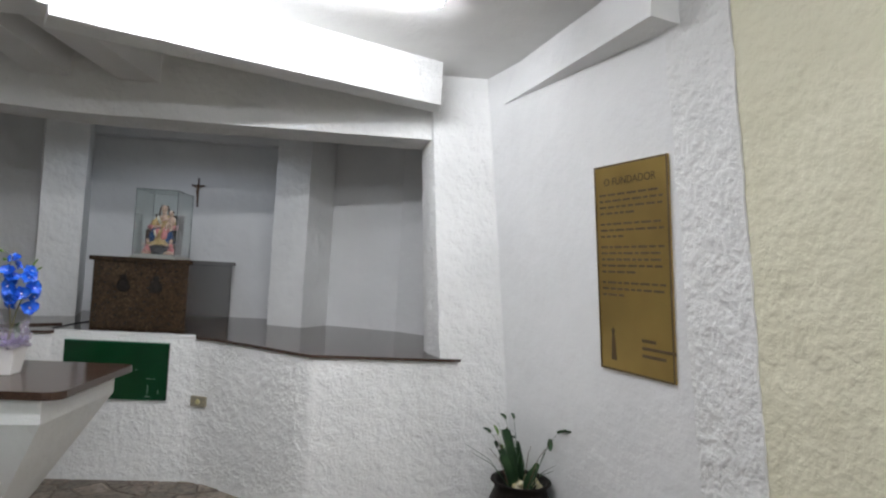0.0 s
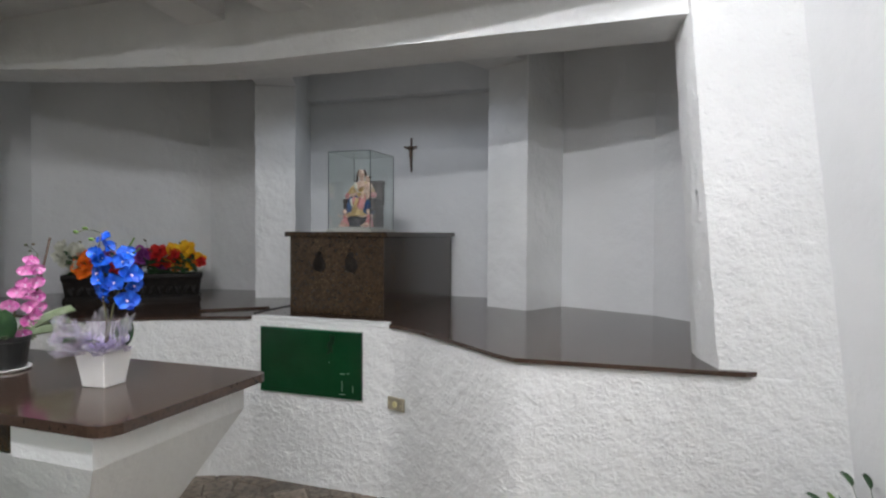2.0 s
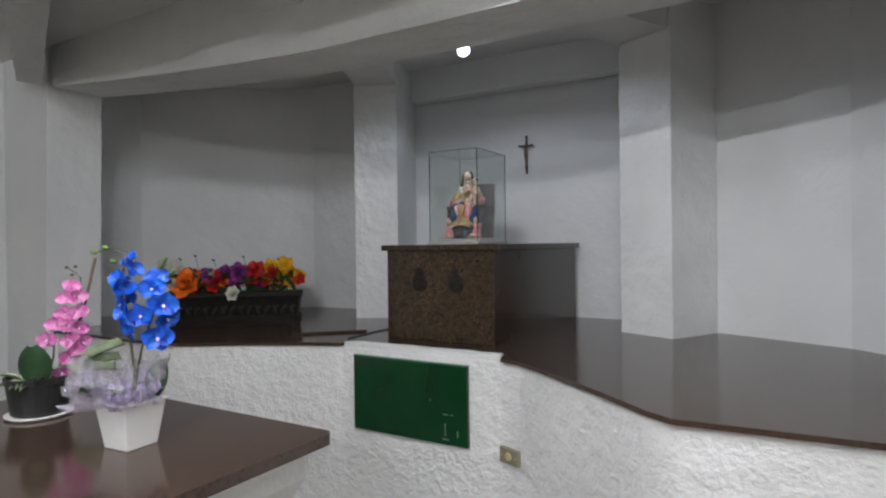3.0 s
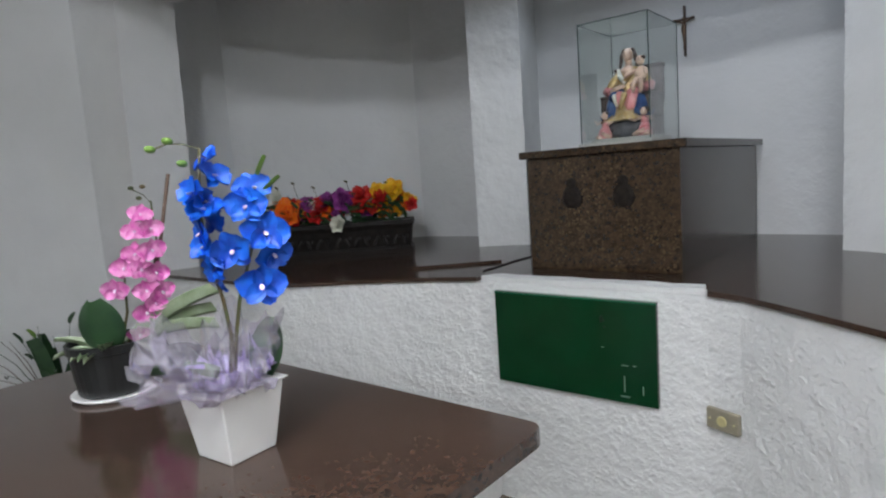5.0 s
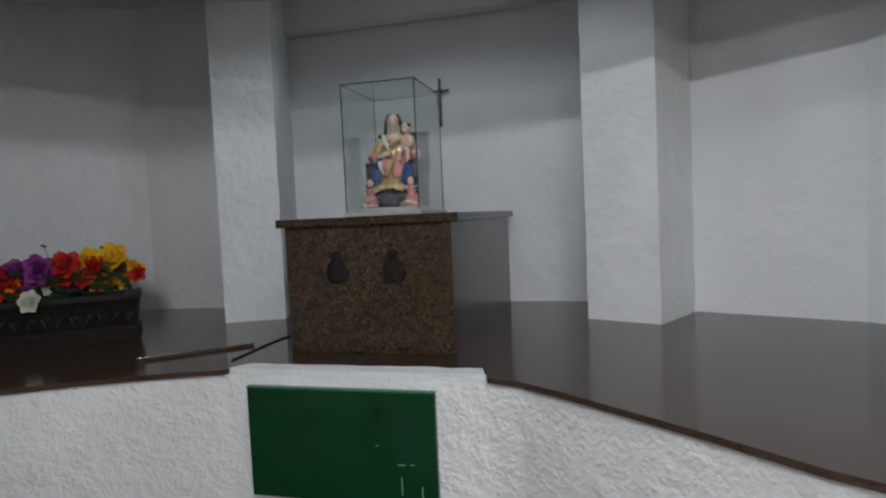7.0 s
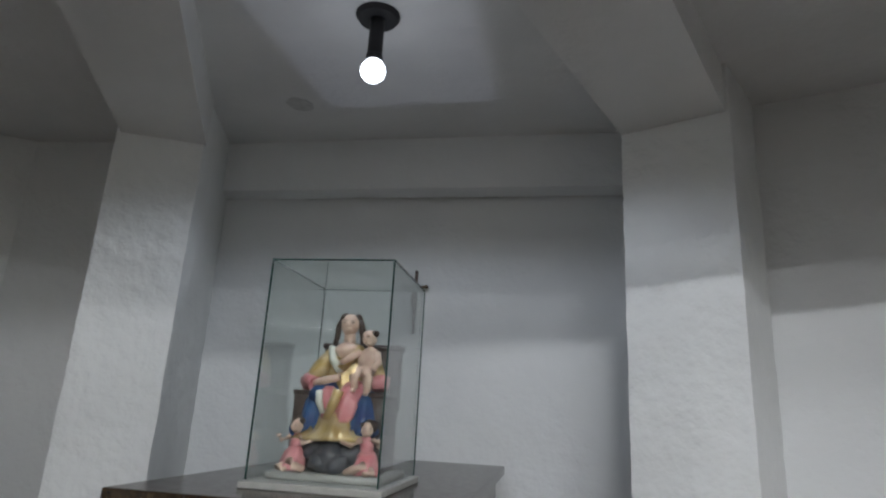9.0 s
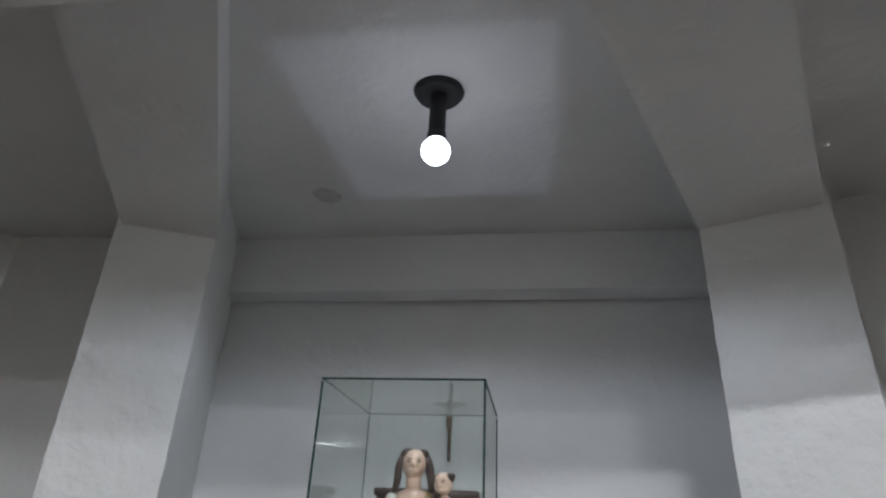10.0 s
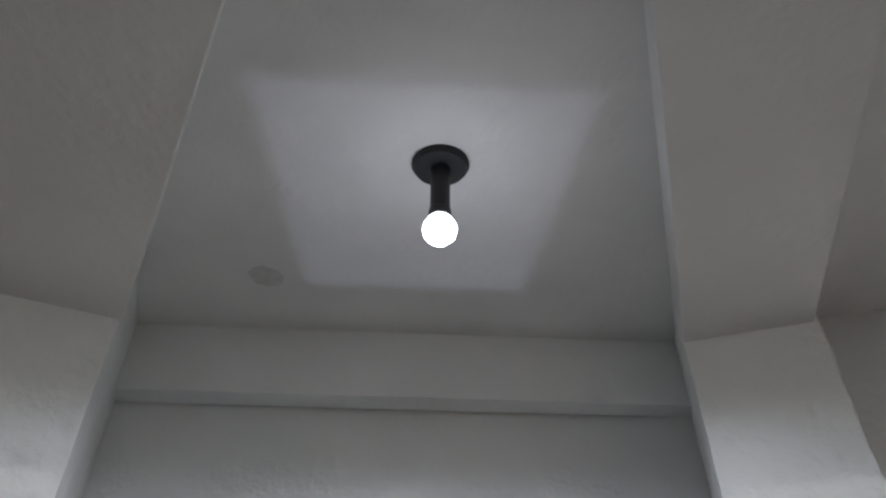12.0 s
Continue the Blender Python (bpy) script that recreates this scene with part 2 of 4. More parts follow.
def thing(name, x, y, z, label, category, group="", turn=0.0):
    ob = new(name)
    ob.empty_display_size = 0.05
    ob.matrix_world = pose(x, y, z, 0, 0, turn)
    return tagged(ob, label, category, group)


def prism(bm, poly, z0, z1, top=None):
    """A prism over the plan polygon; z0 and z1 may be functions of (x, y); top: another plan for the upper end."""
    lo = z0 if callable(z0) else (lambda x, y: z0)
    hi = z1 if callable(z1) else (lambda x, y: z1)
    a = [bm.verts.new((x, y, lo(x, y))) for x, y in poly]
    b = [bm.verts.new((x, y, hi(x, y))) for x, y in (top or poly)]
    n = len(poly)
    bm.faces.new(a[::-1])
    bm.faces.new(b)
    for i in range(n):
        bm.faces.new((a[i], a[(i + 1) % n], b[(i + 1) % n], b[i]))
    return bm


def box(bm, x0, y0, z0, x1, y1, z1):
    return prism(bm, [(x0, y0), (x1, y0), (x1, y1), (x0, y1)], z0, z1)


def bevel(bm, w, seg=2):
    bmesh.ops.bevel(bm, geom=list(bm.edges), offset=w, segments=seg, affect="EDGES", profile=0.5)
    return bm


def rounded(x0, y0, z0, x1, y1, z1, w=0.004, seg=2):
    return bevel(box(bmesh.new(), x0, y0, z0, x1, y1, z1), w, seg)


def lathe(bm, prof, n=20, m=None, wave=0.0):
    rings = []
    for r, z in prof:
        ring = []
        for i in range(n):
            a = 2 * math.pi * i / n
            v = Vector((r * math.cos(a), r * math.sin(a), z + wave * math.sin(a * 5)))
            ring.append(bm.verts.new(m @ v if m else v))
        rings.append(ring)
    for a, b in zip(rings, rings[1:]):
        for i in range(n):
            bm.faces.new((a[i], a[(i + 1) % n], b[(i + 1) % n], b[i]))
    if prof[0][0] > 1e-6:
        bm.faces.new(rings[0][::-1])
    if prof[-1][0] > 1e-6:
        bm.faces.new(rings[-1])
    return bm


def sweep(bm, pts, r, n=6, r1=None):
    """A round rod along points, tapering from r to r1."""
    pts = [Vector(p) for p in pts]
    rings = []
    for i, p in enumerate(pts):
        d = (pts[min(i + 1, len(pts) - 1)] - pts[max(i - 1, 0)]).normalized()
        side = d.orthogonal().normalized()
        up = d.cross(side)
        rr = r + ((r1 if r1 is not None else r) - r) * i / (len(pts) - 1)
        rings.append([bm.verts.new(p + rr * (math.cos(2 * math.pi * k / n) * side + math.sin(2 * math.pi * k / n) * up)) for k in range(n)])
    for a, b in zip(rings, rings[1:]):
        for k in range(n):
            bm.faces.new((a[k], a[(k + 1) % n], b[(k + 1) % n], b[k]))
    bm.faces.new(rings[0][::-1])
    bm.faces.new(rings[-1])
    return bm


def blob(bm, c, r, mat=0, turn=(0, 0, 0), seg=14, rings=10, rough=0.0):
    m = Matrix.Translation(c) @ Euler([radians(a) for a in turn]).to_matrix().to_4x4() @ Matrix.Diagonal((*r, 1))
    made = bmesh.ops.create_uvsphere(bm, u_segments=seg, v_segments=rings, radius=1, matrix=m)
    faces = {f for v in made["verts"] for f in v.link_faces}
    for f in faces:
        f.material_index = mat
    if rough:
        for v in made["verts"]:
            v.co += rough * noise.noise_vector(v.co * 40)
    return bm


def petal(bm, m, length, width, cup=0.25, curl=0.15, mat=0, nu=4, nv=4):
    """A cupped petal that grows along the local +x from the origin of m, with some thickness."""
    grid = []
    for i in range(nu + 1):
        u = i / nu
        w = width * (math.sin(math.pi * (0.06 + 0.90 * u) ** 0.9) ** 0.6) * 0.5
        row = []
        for j in range(nv + 1):
            v = 2 * j / nv - 1
            row.append(bm.verts.new(m @ Vector((length * u, w * v, cup * length * (v * v * 0.5) + curl * length * u * u))))
        grid.append(row)
    for i in range(nu):
        for j in range(nv):
            f = bm.faces.new((grid[i][j], grid[i + 1][j], grid[i + 1][j + 1], grid[i][j + 1]))
            f.material_index, f.smooth = mat, True


# ---- plan ----
LEDGE = 1.0
EDGE = [(2.245, -0.580), (1.37, -0.632), (1.28, -0.575), (1.114, -0.430), (0.918, -0.270), (0.751, -0.138), (0.62, -0.046), (0.51, -0.006),
        (-0.43, -0.006), (-0.62, -0.072), (-0.82, -0.170), (-0.95, -0.243), (-1.09, -0.342), (-1.22, -0.427), (-1.36, -0.462), (-2.45, -0.470)]
L_WALL = -2.95
CEIL = 2.79


def beam_z(x, y):
    return 2.377 + 0.050 * max(0.0, -x) ** 1.4


def inner_ceiling(x, y):
    return 2.805 + 0.08 * (y - 0.48)


def grain(co, depth):
    """How far the trowelled plaster stands out at a place."""
    a = noise.noise(co * 16.0)
    c = noise.noise(co * 42.0 + Vector((5, 3, 9)))
    e = noise.noise(co * 95.0)
    worn = max(0.12, 0.5 + 0.9 * noise.noise(co * 3.1 + Vector((2, 7, 1))))
    return depth * (0.5 * a + worn * (1.1 * max(0.0, c) + 0.3 * e))


def roughen(bm, longest, depth):
    """Cuts the faces small and shifts their corners, so that plaster stands out and its edges run unevenly."""
    for step in range(10):
        bmesh.ops.triangulate(bm, faces=bm.faces)
        far = [e for e in bm.edges if e.calc_length() > longest]
        if not far:
            break
        bmesh.ops.subdivide_edges(bm, edges=far, cuts=1)
    bmesh.ops.triangulate(bm, faces=bm.faces)
    bm.normal_update()
    for v, n in [(v, v.normal.copy()) for v in bm.verts]:
        v.co += 0.6 * depth * noise.noise_vector(v.co * 9.0) + n * grain(v.co, depth)
    bmesh.ops.recalc_face_normals(bm, faces=bm.faces)
    for f in bm.faces:
        f.smooth = True
    for e in bm.edges:
        e.smooth = e.calc_face_angle(0.0) < 0.9
    return bm


def structure(name, bm, mat, label, category="wall", fine=0.06):
    if mat in (M_ROUGH, M_RELIEF, M_TROWEL):
        roughen(bm, fine, {M_ROUGH: 0.0055, M_RELIEF: 0.010, M_TROWEL: 0.0035}[mat])
    ob = part(name, bm, mat)
    return tagged(ob, label, category, kind="structure")


# front of the ledge: a core and a trowelled face
bm = bmesh.new()
back = [(-2.45, -0.20), (-1.25, -0.20), (-0.35, 0.20), (0.45, 0.20), (1.30, -0.35), (2.60, -0.30)]
prism(bm, [(2.60, -0.540)] + [(x, y + 0.03) for x, y in EDGE] + back, -0.05, LEDGE - 0.020)
line = [Vector((x, y)) for x, y in [(2.40, -0.575)] + EDGE]
stations = []
for p, q in zip(line, line[1:]):
    steps = max(1, round((q - p).length / 0.013))
    stations += [p.lerp(q, k / steps) for k in range(steps)]
stations.append(line[-1])
for step in range(3):
    stations = stations[:1] + [(a + 2 * b + c) / 4 for a, b, c in zip(stations, stations[1:], stations[2:])] + stations[-1:]
levels = [(LEDGE - 0.020) * k / 76 for k in range(77)]
rows = []
for i, p in enumerate(stations):
    along = stations[min(i + 1, len(stations) - 1)] - stations[max(i - 1, 0)]
    out = Vector((along.y, -along.x)).normalized()
    if out.y > 0:
        out = -out
    row = []
    for z in levels:
        g = grain(Vector((p.x, p.y, z)), 0.0050)
        row.append(bm.verts.new((p.x + out.x * g, p.y + out.y * g, z)))
    inner = p - out * 0.05
    row.append(bm.verts.new((inner.x, inner.y, LEDGE - 0.021)))
    rows.append(row)
for a, b in zip(rows, rows[1:]):
    for k in range(len(a) - 1):
        bm.faces.new((a[k], a[k + 1], b[k + 1], b[k])).smooth = True
ledge = part("wall_ledge", bm, M_ROUGH)
tagged(ledge, "rough white plastered wall carrying the granite ledge", "wall", kind="structure")
bm = bmesh.new()
prism(bm, [(0.505, -0.012), (-0.425, -0.012), (-0.40, 0.062), (0.48, 0.068)], LEDGE - 0.020, LEDGE + 0.003)
structure("trim_ledge", bm, M_ROUGH, "white plaster rim in front of the granite altar", "trim")

# granite shelf
bm = bmesh.new()
shelf = [(x, y - 0.022) for x, y in EDGE[:7]] + [(0.513, -0.03), (0.49, 0.073), (-0.408, 0.067), (-0.438, -0.03)] + [(x, y - 0.022) for x, y in EDGE[9:]]
shelf += [(-3.2, 0.0), (-3.2, 0.5), (-2.2, 1.50), (-1.3, 1.70), (1.1, 1.70), (1.45, 1.40), (2.1, 1.1), (2.75, 0.5), (2.75, -0.25)]
prism(bm, shelf, LEDGE - 0.018, LEDGE)
shelf_ob = structure("shelf_granite", bm, M_GRANITE, "polished brown granite ledge under the altar", "ledge")

# apse walls
bm = bmesh.new()
prism(bm, [(-1.15 + 0.115 * k, 1.55 + 0.045 * (1 - (k / 10 - 1) ** 2)) for k in range(21)] + [(1.15, 1.78), (-1.15, 1.78)], LEDGE, 3.1)
structure("wall_apse", bm, M_SMOOTH, "smooth pale grey apse wall behind the altar")
bm = bmesh.new()
prism(bm, [(0.79, 1.02), (1.10, 0.87), (1.28, 1.21), (1.30, 1.62), (1.03, 1.56)], LEDGE, 2.95)
structure("pillar_1", bm, M_TROWEL, "rough white plastered pillar beside the altar", "pillar", 0.022)
bm = bmesh.new()
prism(bm, [(-1.06, 0.87), (-0.78, 1.00), (-0.99, 1.56), (-1.30, 1.62), (-1.26, 1.22)], LEDGE, 2.95)
structure("pillar_2", bm, M_TROWEL, "rough white plastered pillar beside the altar", "pillar", 0.022)
bm = bmesh.new()
prism(bm, [(1.22, 1.25), (1.90, 0.95), (2.25, 0.62), (2.66, 0.10), (2.80, 0.22), (2.38, 0.75), (2.00, 1.10), (1.36, 1.42)], LEDGE - 0.04, 3.1)
structure("wall_niche_1", bm, M_SMOOTH, "smooth white side wall of the apse")
bm = bmesh.new()
prism(bm, [(-1.20, 1.40), (-1.22, 1.58), (-2.02, 1.50), (-3.10, 0.50), (-2.98, 0.34), (-1.90, 1.34)], LEDGE - 0.04, 3.1)
structure("wall_niche_2", bm, M_SMOOTH, "smooth white side wall of the apse")

# jambs and front walls beside the opening
bm = bmesh.new()
prism(bm, [(2.235, -0.579), (2.95, -0.579), (2.95, -0.25), (2.135, -0.25)], 0.0, CEIL + 0.2,
      [(1.985, -0.570), (2.95, -0.570), (2.95, -0.25), (1.945, -0.25)])
structure("jamb_1", bm, M_ROUGH, "rough white plastered sloping jamb of the apse opening", "jamb", 0.026)
bm = bmesh.new()
prism(bm, [(-3.0, -0.54), (-2.48, -0.54), (-2.42, -0.22), (-3.0, -0.22)], 0.0, CEIL + 0.2,
      [(-3.0, -0.54), (-2.35, -0.54), (-2.32, -0.22), (-3.0, -0.22)])
structure("jamb_2", bm, M_SMOOTH, "white plastered sloping jamb of the apse opening", "jamb")
bm = bmesh.new()
box(bm, -3.1, -0.23, LEDGE - 0.04, -2.90, 0.55, 3.1)
structure("wall_niche_3", bm, M_SMOOTH, "smooth white return wall behind the jamb")
bm = bmesh.new()
box(bm, 2.62, -0.26, LEDGE - 0.04, 2.85, 0.25, 3.1)
structure("wall_niche_4", bm, M_SMOOTH, "smooth white return wall behind the jamb")

# beam over the opening
bm = bmesh.new()
xs = [2.12 - 0.295 * k for k in range(16)]
rings = [[bm.verts.new(p) for p in ((x, -0.545, beam_z(x, 0)), (x, -0.215, beam_z(x, 0)), (x, -0.215, 3.1), (x, -0.545, 3.1))] for x in xs]
for r0, r1 in zip(rings, rings[1:]):
    for k in range(4):
        bm.faces.new((r0[k], r0[(k + 1) % 4], r1[(k + 1) % 4], r1[k]))
bm.faces.new(rings[0])
bm.faces.new(rings[-1][::-1])
structure("beam_apse", bm, M_TROWEL, "white plastered beam over the apse opening", "beam")
# two beams of the nave ceiling that meet in a point
bm = bmesh.new()
prism(bm, [(2.05, -0.81), (0.30, -1.70), (0.20, -1.54), (2.05, -0.62)], 2.53, 3.0)
structure("beam_nave_1", bm, M_ROUGH, "white plastered ceiling beam with a rough lower edge", "beam")
bm = bmesh.new()
prism(bm, [(-2.40, -0.70), (-2.40, -0.56), (-0.22, -1.54), (-0.32, -1.70)], 2.55, 3.0)
structure("beam_nave_2", bm, M_ROUGH, "white plastered ceiling beam with a rough lower edge", "beam")
bm = bmesh.new()
prism(bm, [(0.29, -1.69), (0.21, -1.55), (-0.23, -1.55), (-0.31, -1.69), (-0.10, -1.90), (0.10, -1.90)], 2.575, 3.0)
structure("beam_nave_3", bm, M_SMOOTH, "white plastered block where the nave beams meet", "beam")
# ribs from the pillars towards the meeting point
for nm, pts in (("rib_1", [(0.79, 1.02), (0.24, -0.22), (0.58, -0.22), (1.09, 0.88)]), ("rib_2", [(-1.05, 0.88), (-0.50, -0.22), (-0.16, -0.22), (-0.78, 1.02)])):
    bm = bmesh.new()
    prism(bm, pts, 2.665, 3.1)
    structure(nm, bm, M_CEIL, "white plastered rib running from a pillar to the beam", "beam")
for nm, pts in (("rib_3", [(0.10, -0.54), (0.06, -1.56), (0.24, -1.56), (0.34, -0.54)]), ("rib_4", [(-0.42, -0.54), (-0.26, -1.56), (-0.10, -1.56), (-0.18, -0.54)])):
    bm = bmesh.new()
    prism(bm, pts, 2.60, 3.0)
    structure(nm, bm, M_CEIL, "white plastered rib between the ceiling beams", "beam")
bm = bmesh.new()
box(bm, -1.1, 1.44, 2.645, 1.1, 1.56, 3.05)
structure("beam_back", bm, M_SMOOTH, "shallow white beam on top of the apse wall", "beam")

# ceilings
bm = bmesh.new()
prism(bm, [(-3.2, -0.3), (2.9, -0.3), (2.9, 1.8), (-3.2, 1.8)], inner_ceiling, 3.3)
tagged(part("ceiling_apse", bm, M_CEIL), "pale grey painted ceiling of the apse", "ceiling", kind="structure")
bm = bmesh.new()
box(bm, -3.2, -7.2, CEIL, 5.4, -0.30, CEIL + 0.15)
tagged(part("ceiling_nave", bm, M_CEIL), "white painted flat ceiling", "ceiling", kind="structure")

# walls of the nave: the east wall is splayed by 19 degrees and leans inwards
SPLAY = radians(19)


def east(s, off):
    """A plan point s metres along the east wall from the corner, off metres into the room."""
    return (2.56 + s * math.sin(SPLAY) - off * math.cos(SPLAY), -0.60 - s * math.cos(SPLAY) - off * math.sin(SPLAY))


def east_slab(bm, s0, s1, proud, k0=0.0, k1=0.0, z0=0.0, z1=3.0, thick=0.45):
    """A length of the east wall; k0 and k1 tilt its two ends along the wall."""
    lean = math.tan(radians(6))
    plans = []
    for z in (z0, z1):
        o = proud + (z - 1.1) * lean
        a, c = s0 - k0 * (z - 1.4), s1 - k1 * (z - 1.4)
        plans.append([east(a, o), east(c, o), east(c, -thick), east(a, -thick)])
    prism(bm, plans[0], z0, z1, plans[1])
    return bm


structure("wall_east", east_slab(bmesh.new(), -0.25, 1.485, 0.0, 0.0, 0.055), M_SMOOTH, "smooth white leaning side wall with a brass plaque")
structure("pier_east", east_slab(bmesh.new(), 1.485, 1.79, 0.014, 0.055, 0.048), M_RELIEF, "heavily textured white plaster strip", "pier", 0.016)
structure("wall_cream", east_slab(bmesh.new(), 1.79, 7.2, 0.006, 0.048, 0.0), M_CREAM, "cream textured plaster wall")
bm = bmesh.new()
prism(bm, [east(0.02, 0.148), east(1.50, 0.148), east(1.50, 0.32)], 2.585, CEIL + 0.05)
structure("beam_east", bm, M_SMOOTH, "white wedge-shaped beam along the top of the side wall", "beam")
bm = bmesh.new()
box(bm, L_WALL - 0.2, -7.2, 0, L_WALL, -0.4, 3.0)
structure("wall_west", bm, M_SMOOTH, "smooth white side wall with a brass plaque")
bm = bmesh.new()
box(bm, -3.2, -7.4, 0, 5.4, -7.2, 3.0)
structure("wall_south", bm, M_SMOOTH, "plain plastered wall closing the room")

# floor
bm = bmesh.new()
box(bm, -3.3, -7.4, -0.12, 5.4, 0.3, -0.004)
floor = structure("floor", bm, M_JOINT, "floor of irregular brown flagstones with dark joints", "floor")


# ---- altar ----
altar = thing("altar", 0.015, 0.86, LEDGE, "box altar clad in speckled brown granite on the ledge", "altar")


def local(ob, bm):
    bmesh.ops.translate(bm, verts=bm.verts, vec=-ob.matrix_world.translation)
    return bm


part("body", local(altar, rounded(-0.325, 0.25, LEDGE, 0.345, 1.53, 1.490, 0.003)), M_SPECK, altar)
part("top_slab", local(altar, rounded(-0.348, 0.222, 1.490, 0.378, 1.52, 1.522, 0.004)), M_SPECK, altar, "dark brown granite slab")


def emblem(x):
    bm = bmesh.new()
    lathe(bm, [(0.0, 0.0), (0.042, 0.0), (0.044, 0.006), (0.030, 0.012), (0.0, 0.013)], 20, pose(x, 0.252, 1.318, 90, 0, 0) @ Matrix.Diagonal((1, 1.15, 1, 1)))
    lathe(bm, [(0.0, 0.0), (0.022, 0.0), (0.023, 0.008), (0.0, 0.014)], 14, pose(x, 0.252, 1.375, 90, 0, 0))
    for k in (-1, 1):
        blob(bm, (x + k * 0.030, 0.248, 1.298), (0.016, 0.008, 0.030), 0, (0, k * 20, 0), 8, 6)
    part("emblem", local(altar, bm), M_BRONZE, altar, "small dark bronze emblem")


emblem(-0.108)
emblem(0.120)

# glass case
case = thing("glass_case", 0.04, 0.55, 1.522, "clear glass showcase over the statue on the altar", "glass case")
CX0, CX1, CY0, CY1, CZ0, CZ1, G = -0.112, 0.192, 0.372, 0.726, 1.538, 2.043, 0.004
part("base", local(case, rounded(CX0 - 0.012, CY0 - 0.012, 1.522, CX1 + 0.012, CY1 + 0.012, 1.538, 0.003)), M_BASE, case, "grey stone base plate")


def pane(x0, y0, z0, x1, y1, z1):
    ob = part("pane", local(case, box(bmesh.new(), x0, y0, z0, x1, y1, z1)), M_GLASS, case)
    ob.visible_shadow = False


pane(CX0, CY0, CZ0, CX1, CY0 + G, CZ1 - G)
pane(CX0, CY1 - G, CZ0, CX1, CY1, CZ1 - G)
pane(CX0, CY0 + G, CZ0, CX0 + G, CY1 - G, CZ1 - G)
pane(CX1 - G, CY0 + G, CZ0, CX1, CY1 - G, CZ1 - G)
pane(CX0, CY0, CZ1 - G, CX1, CY1, CZ1)


def strip(x0, y0, z0, x1, y1, z1):
    r = 0.0018
    part("glass_edge", local(case, box(bmesh.new(), min(x0, x1) - r, min(y0, y1) - r, min(z0, z1) - r, max(x0, x1) + r, max(y0, y1) + r, max(z0, z1) + r)), M_GLASS_EDGE, case, "dark green edge of the glass")


for x in (CX0, CX1):
    for y in (CY0, CY1):
        strip(x, y, CZ0 + 0.004, x, y, CZ1 - 0.007)
    strip(x, CY0 + 0.007, CZ1, x, CY1 - 0.007, CZ1)
for y in (CY0, CY1):
    strip(CX0, y, CZ1, CX1, y, CZ1)


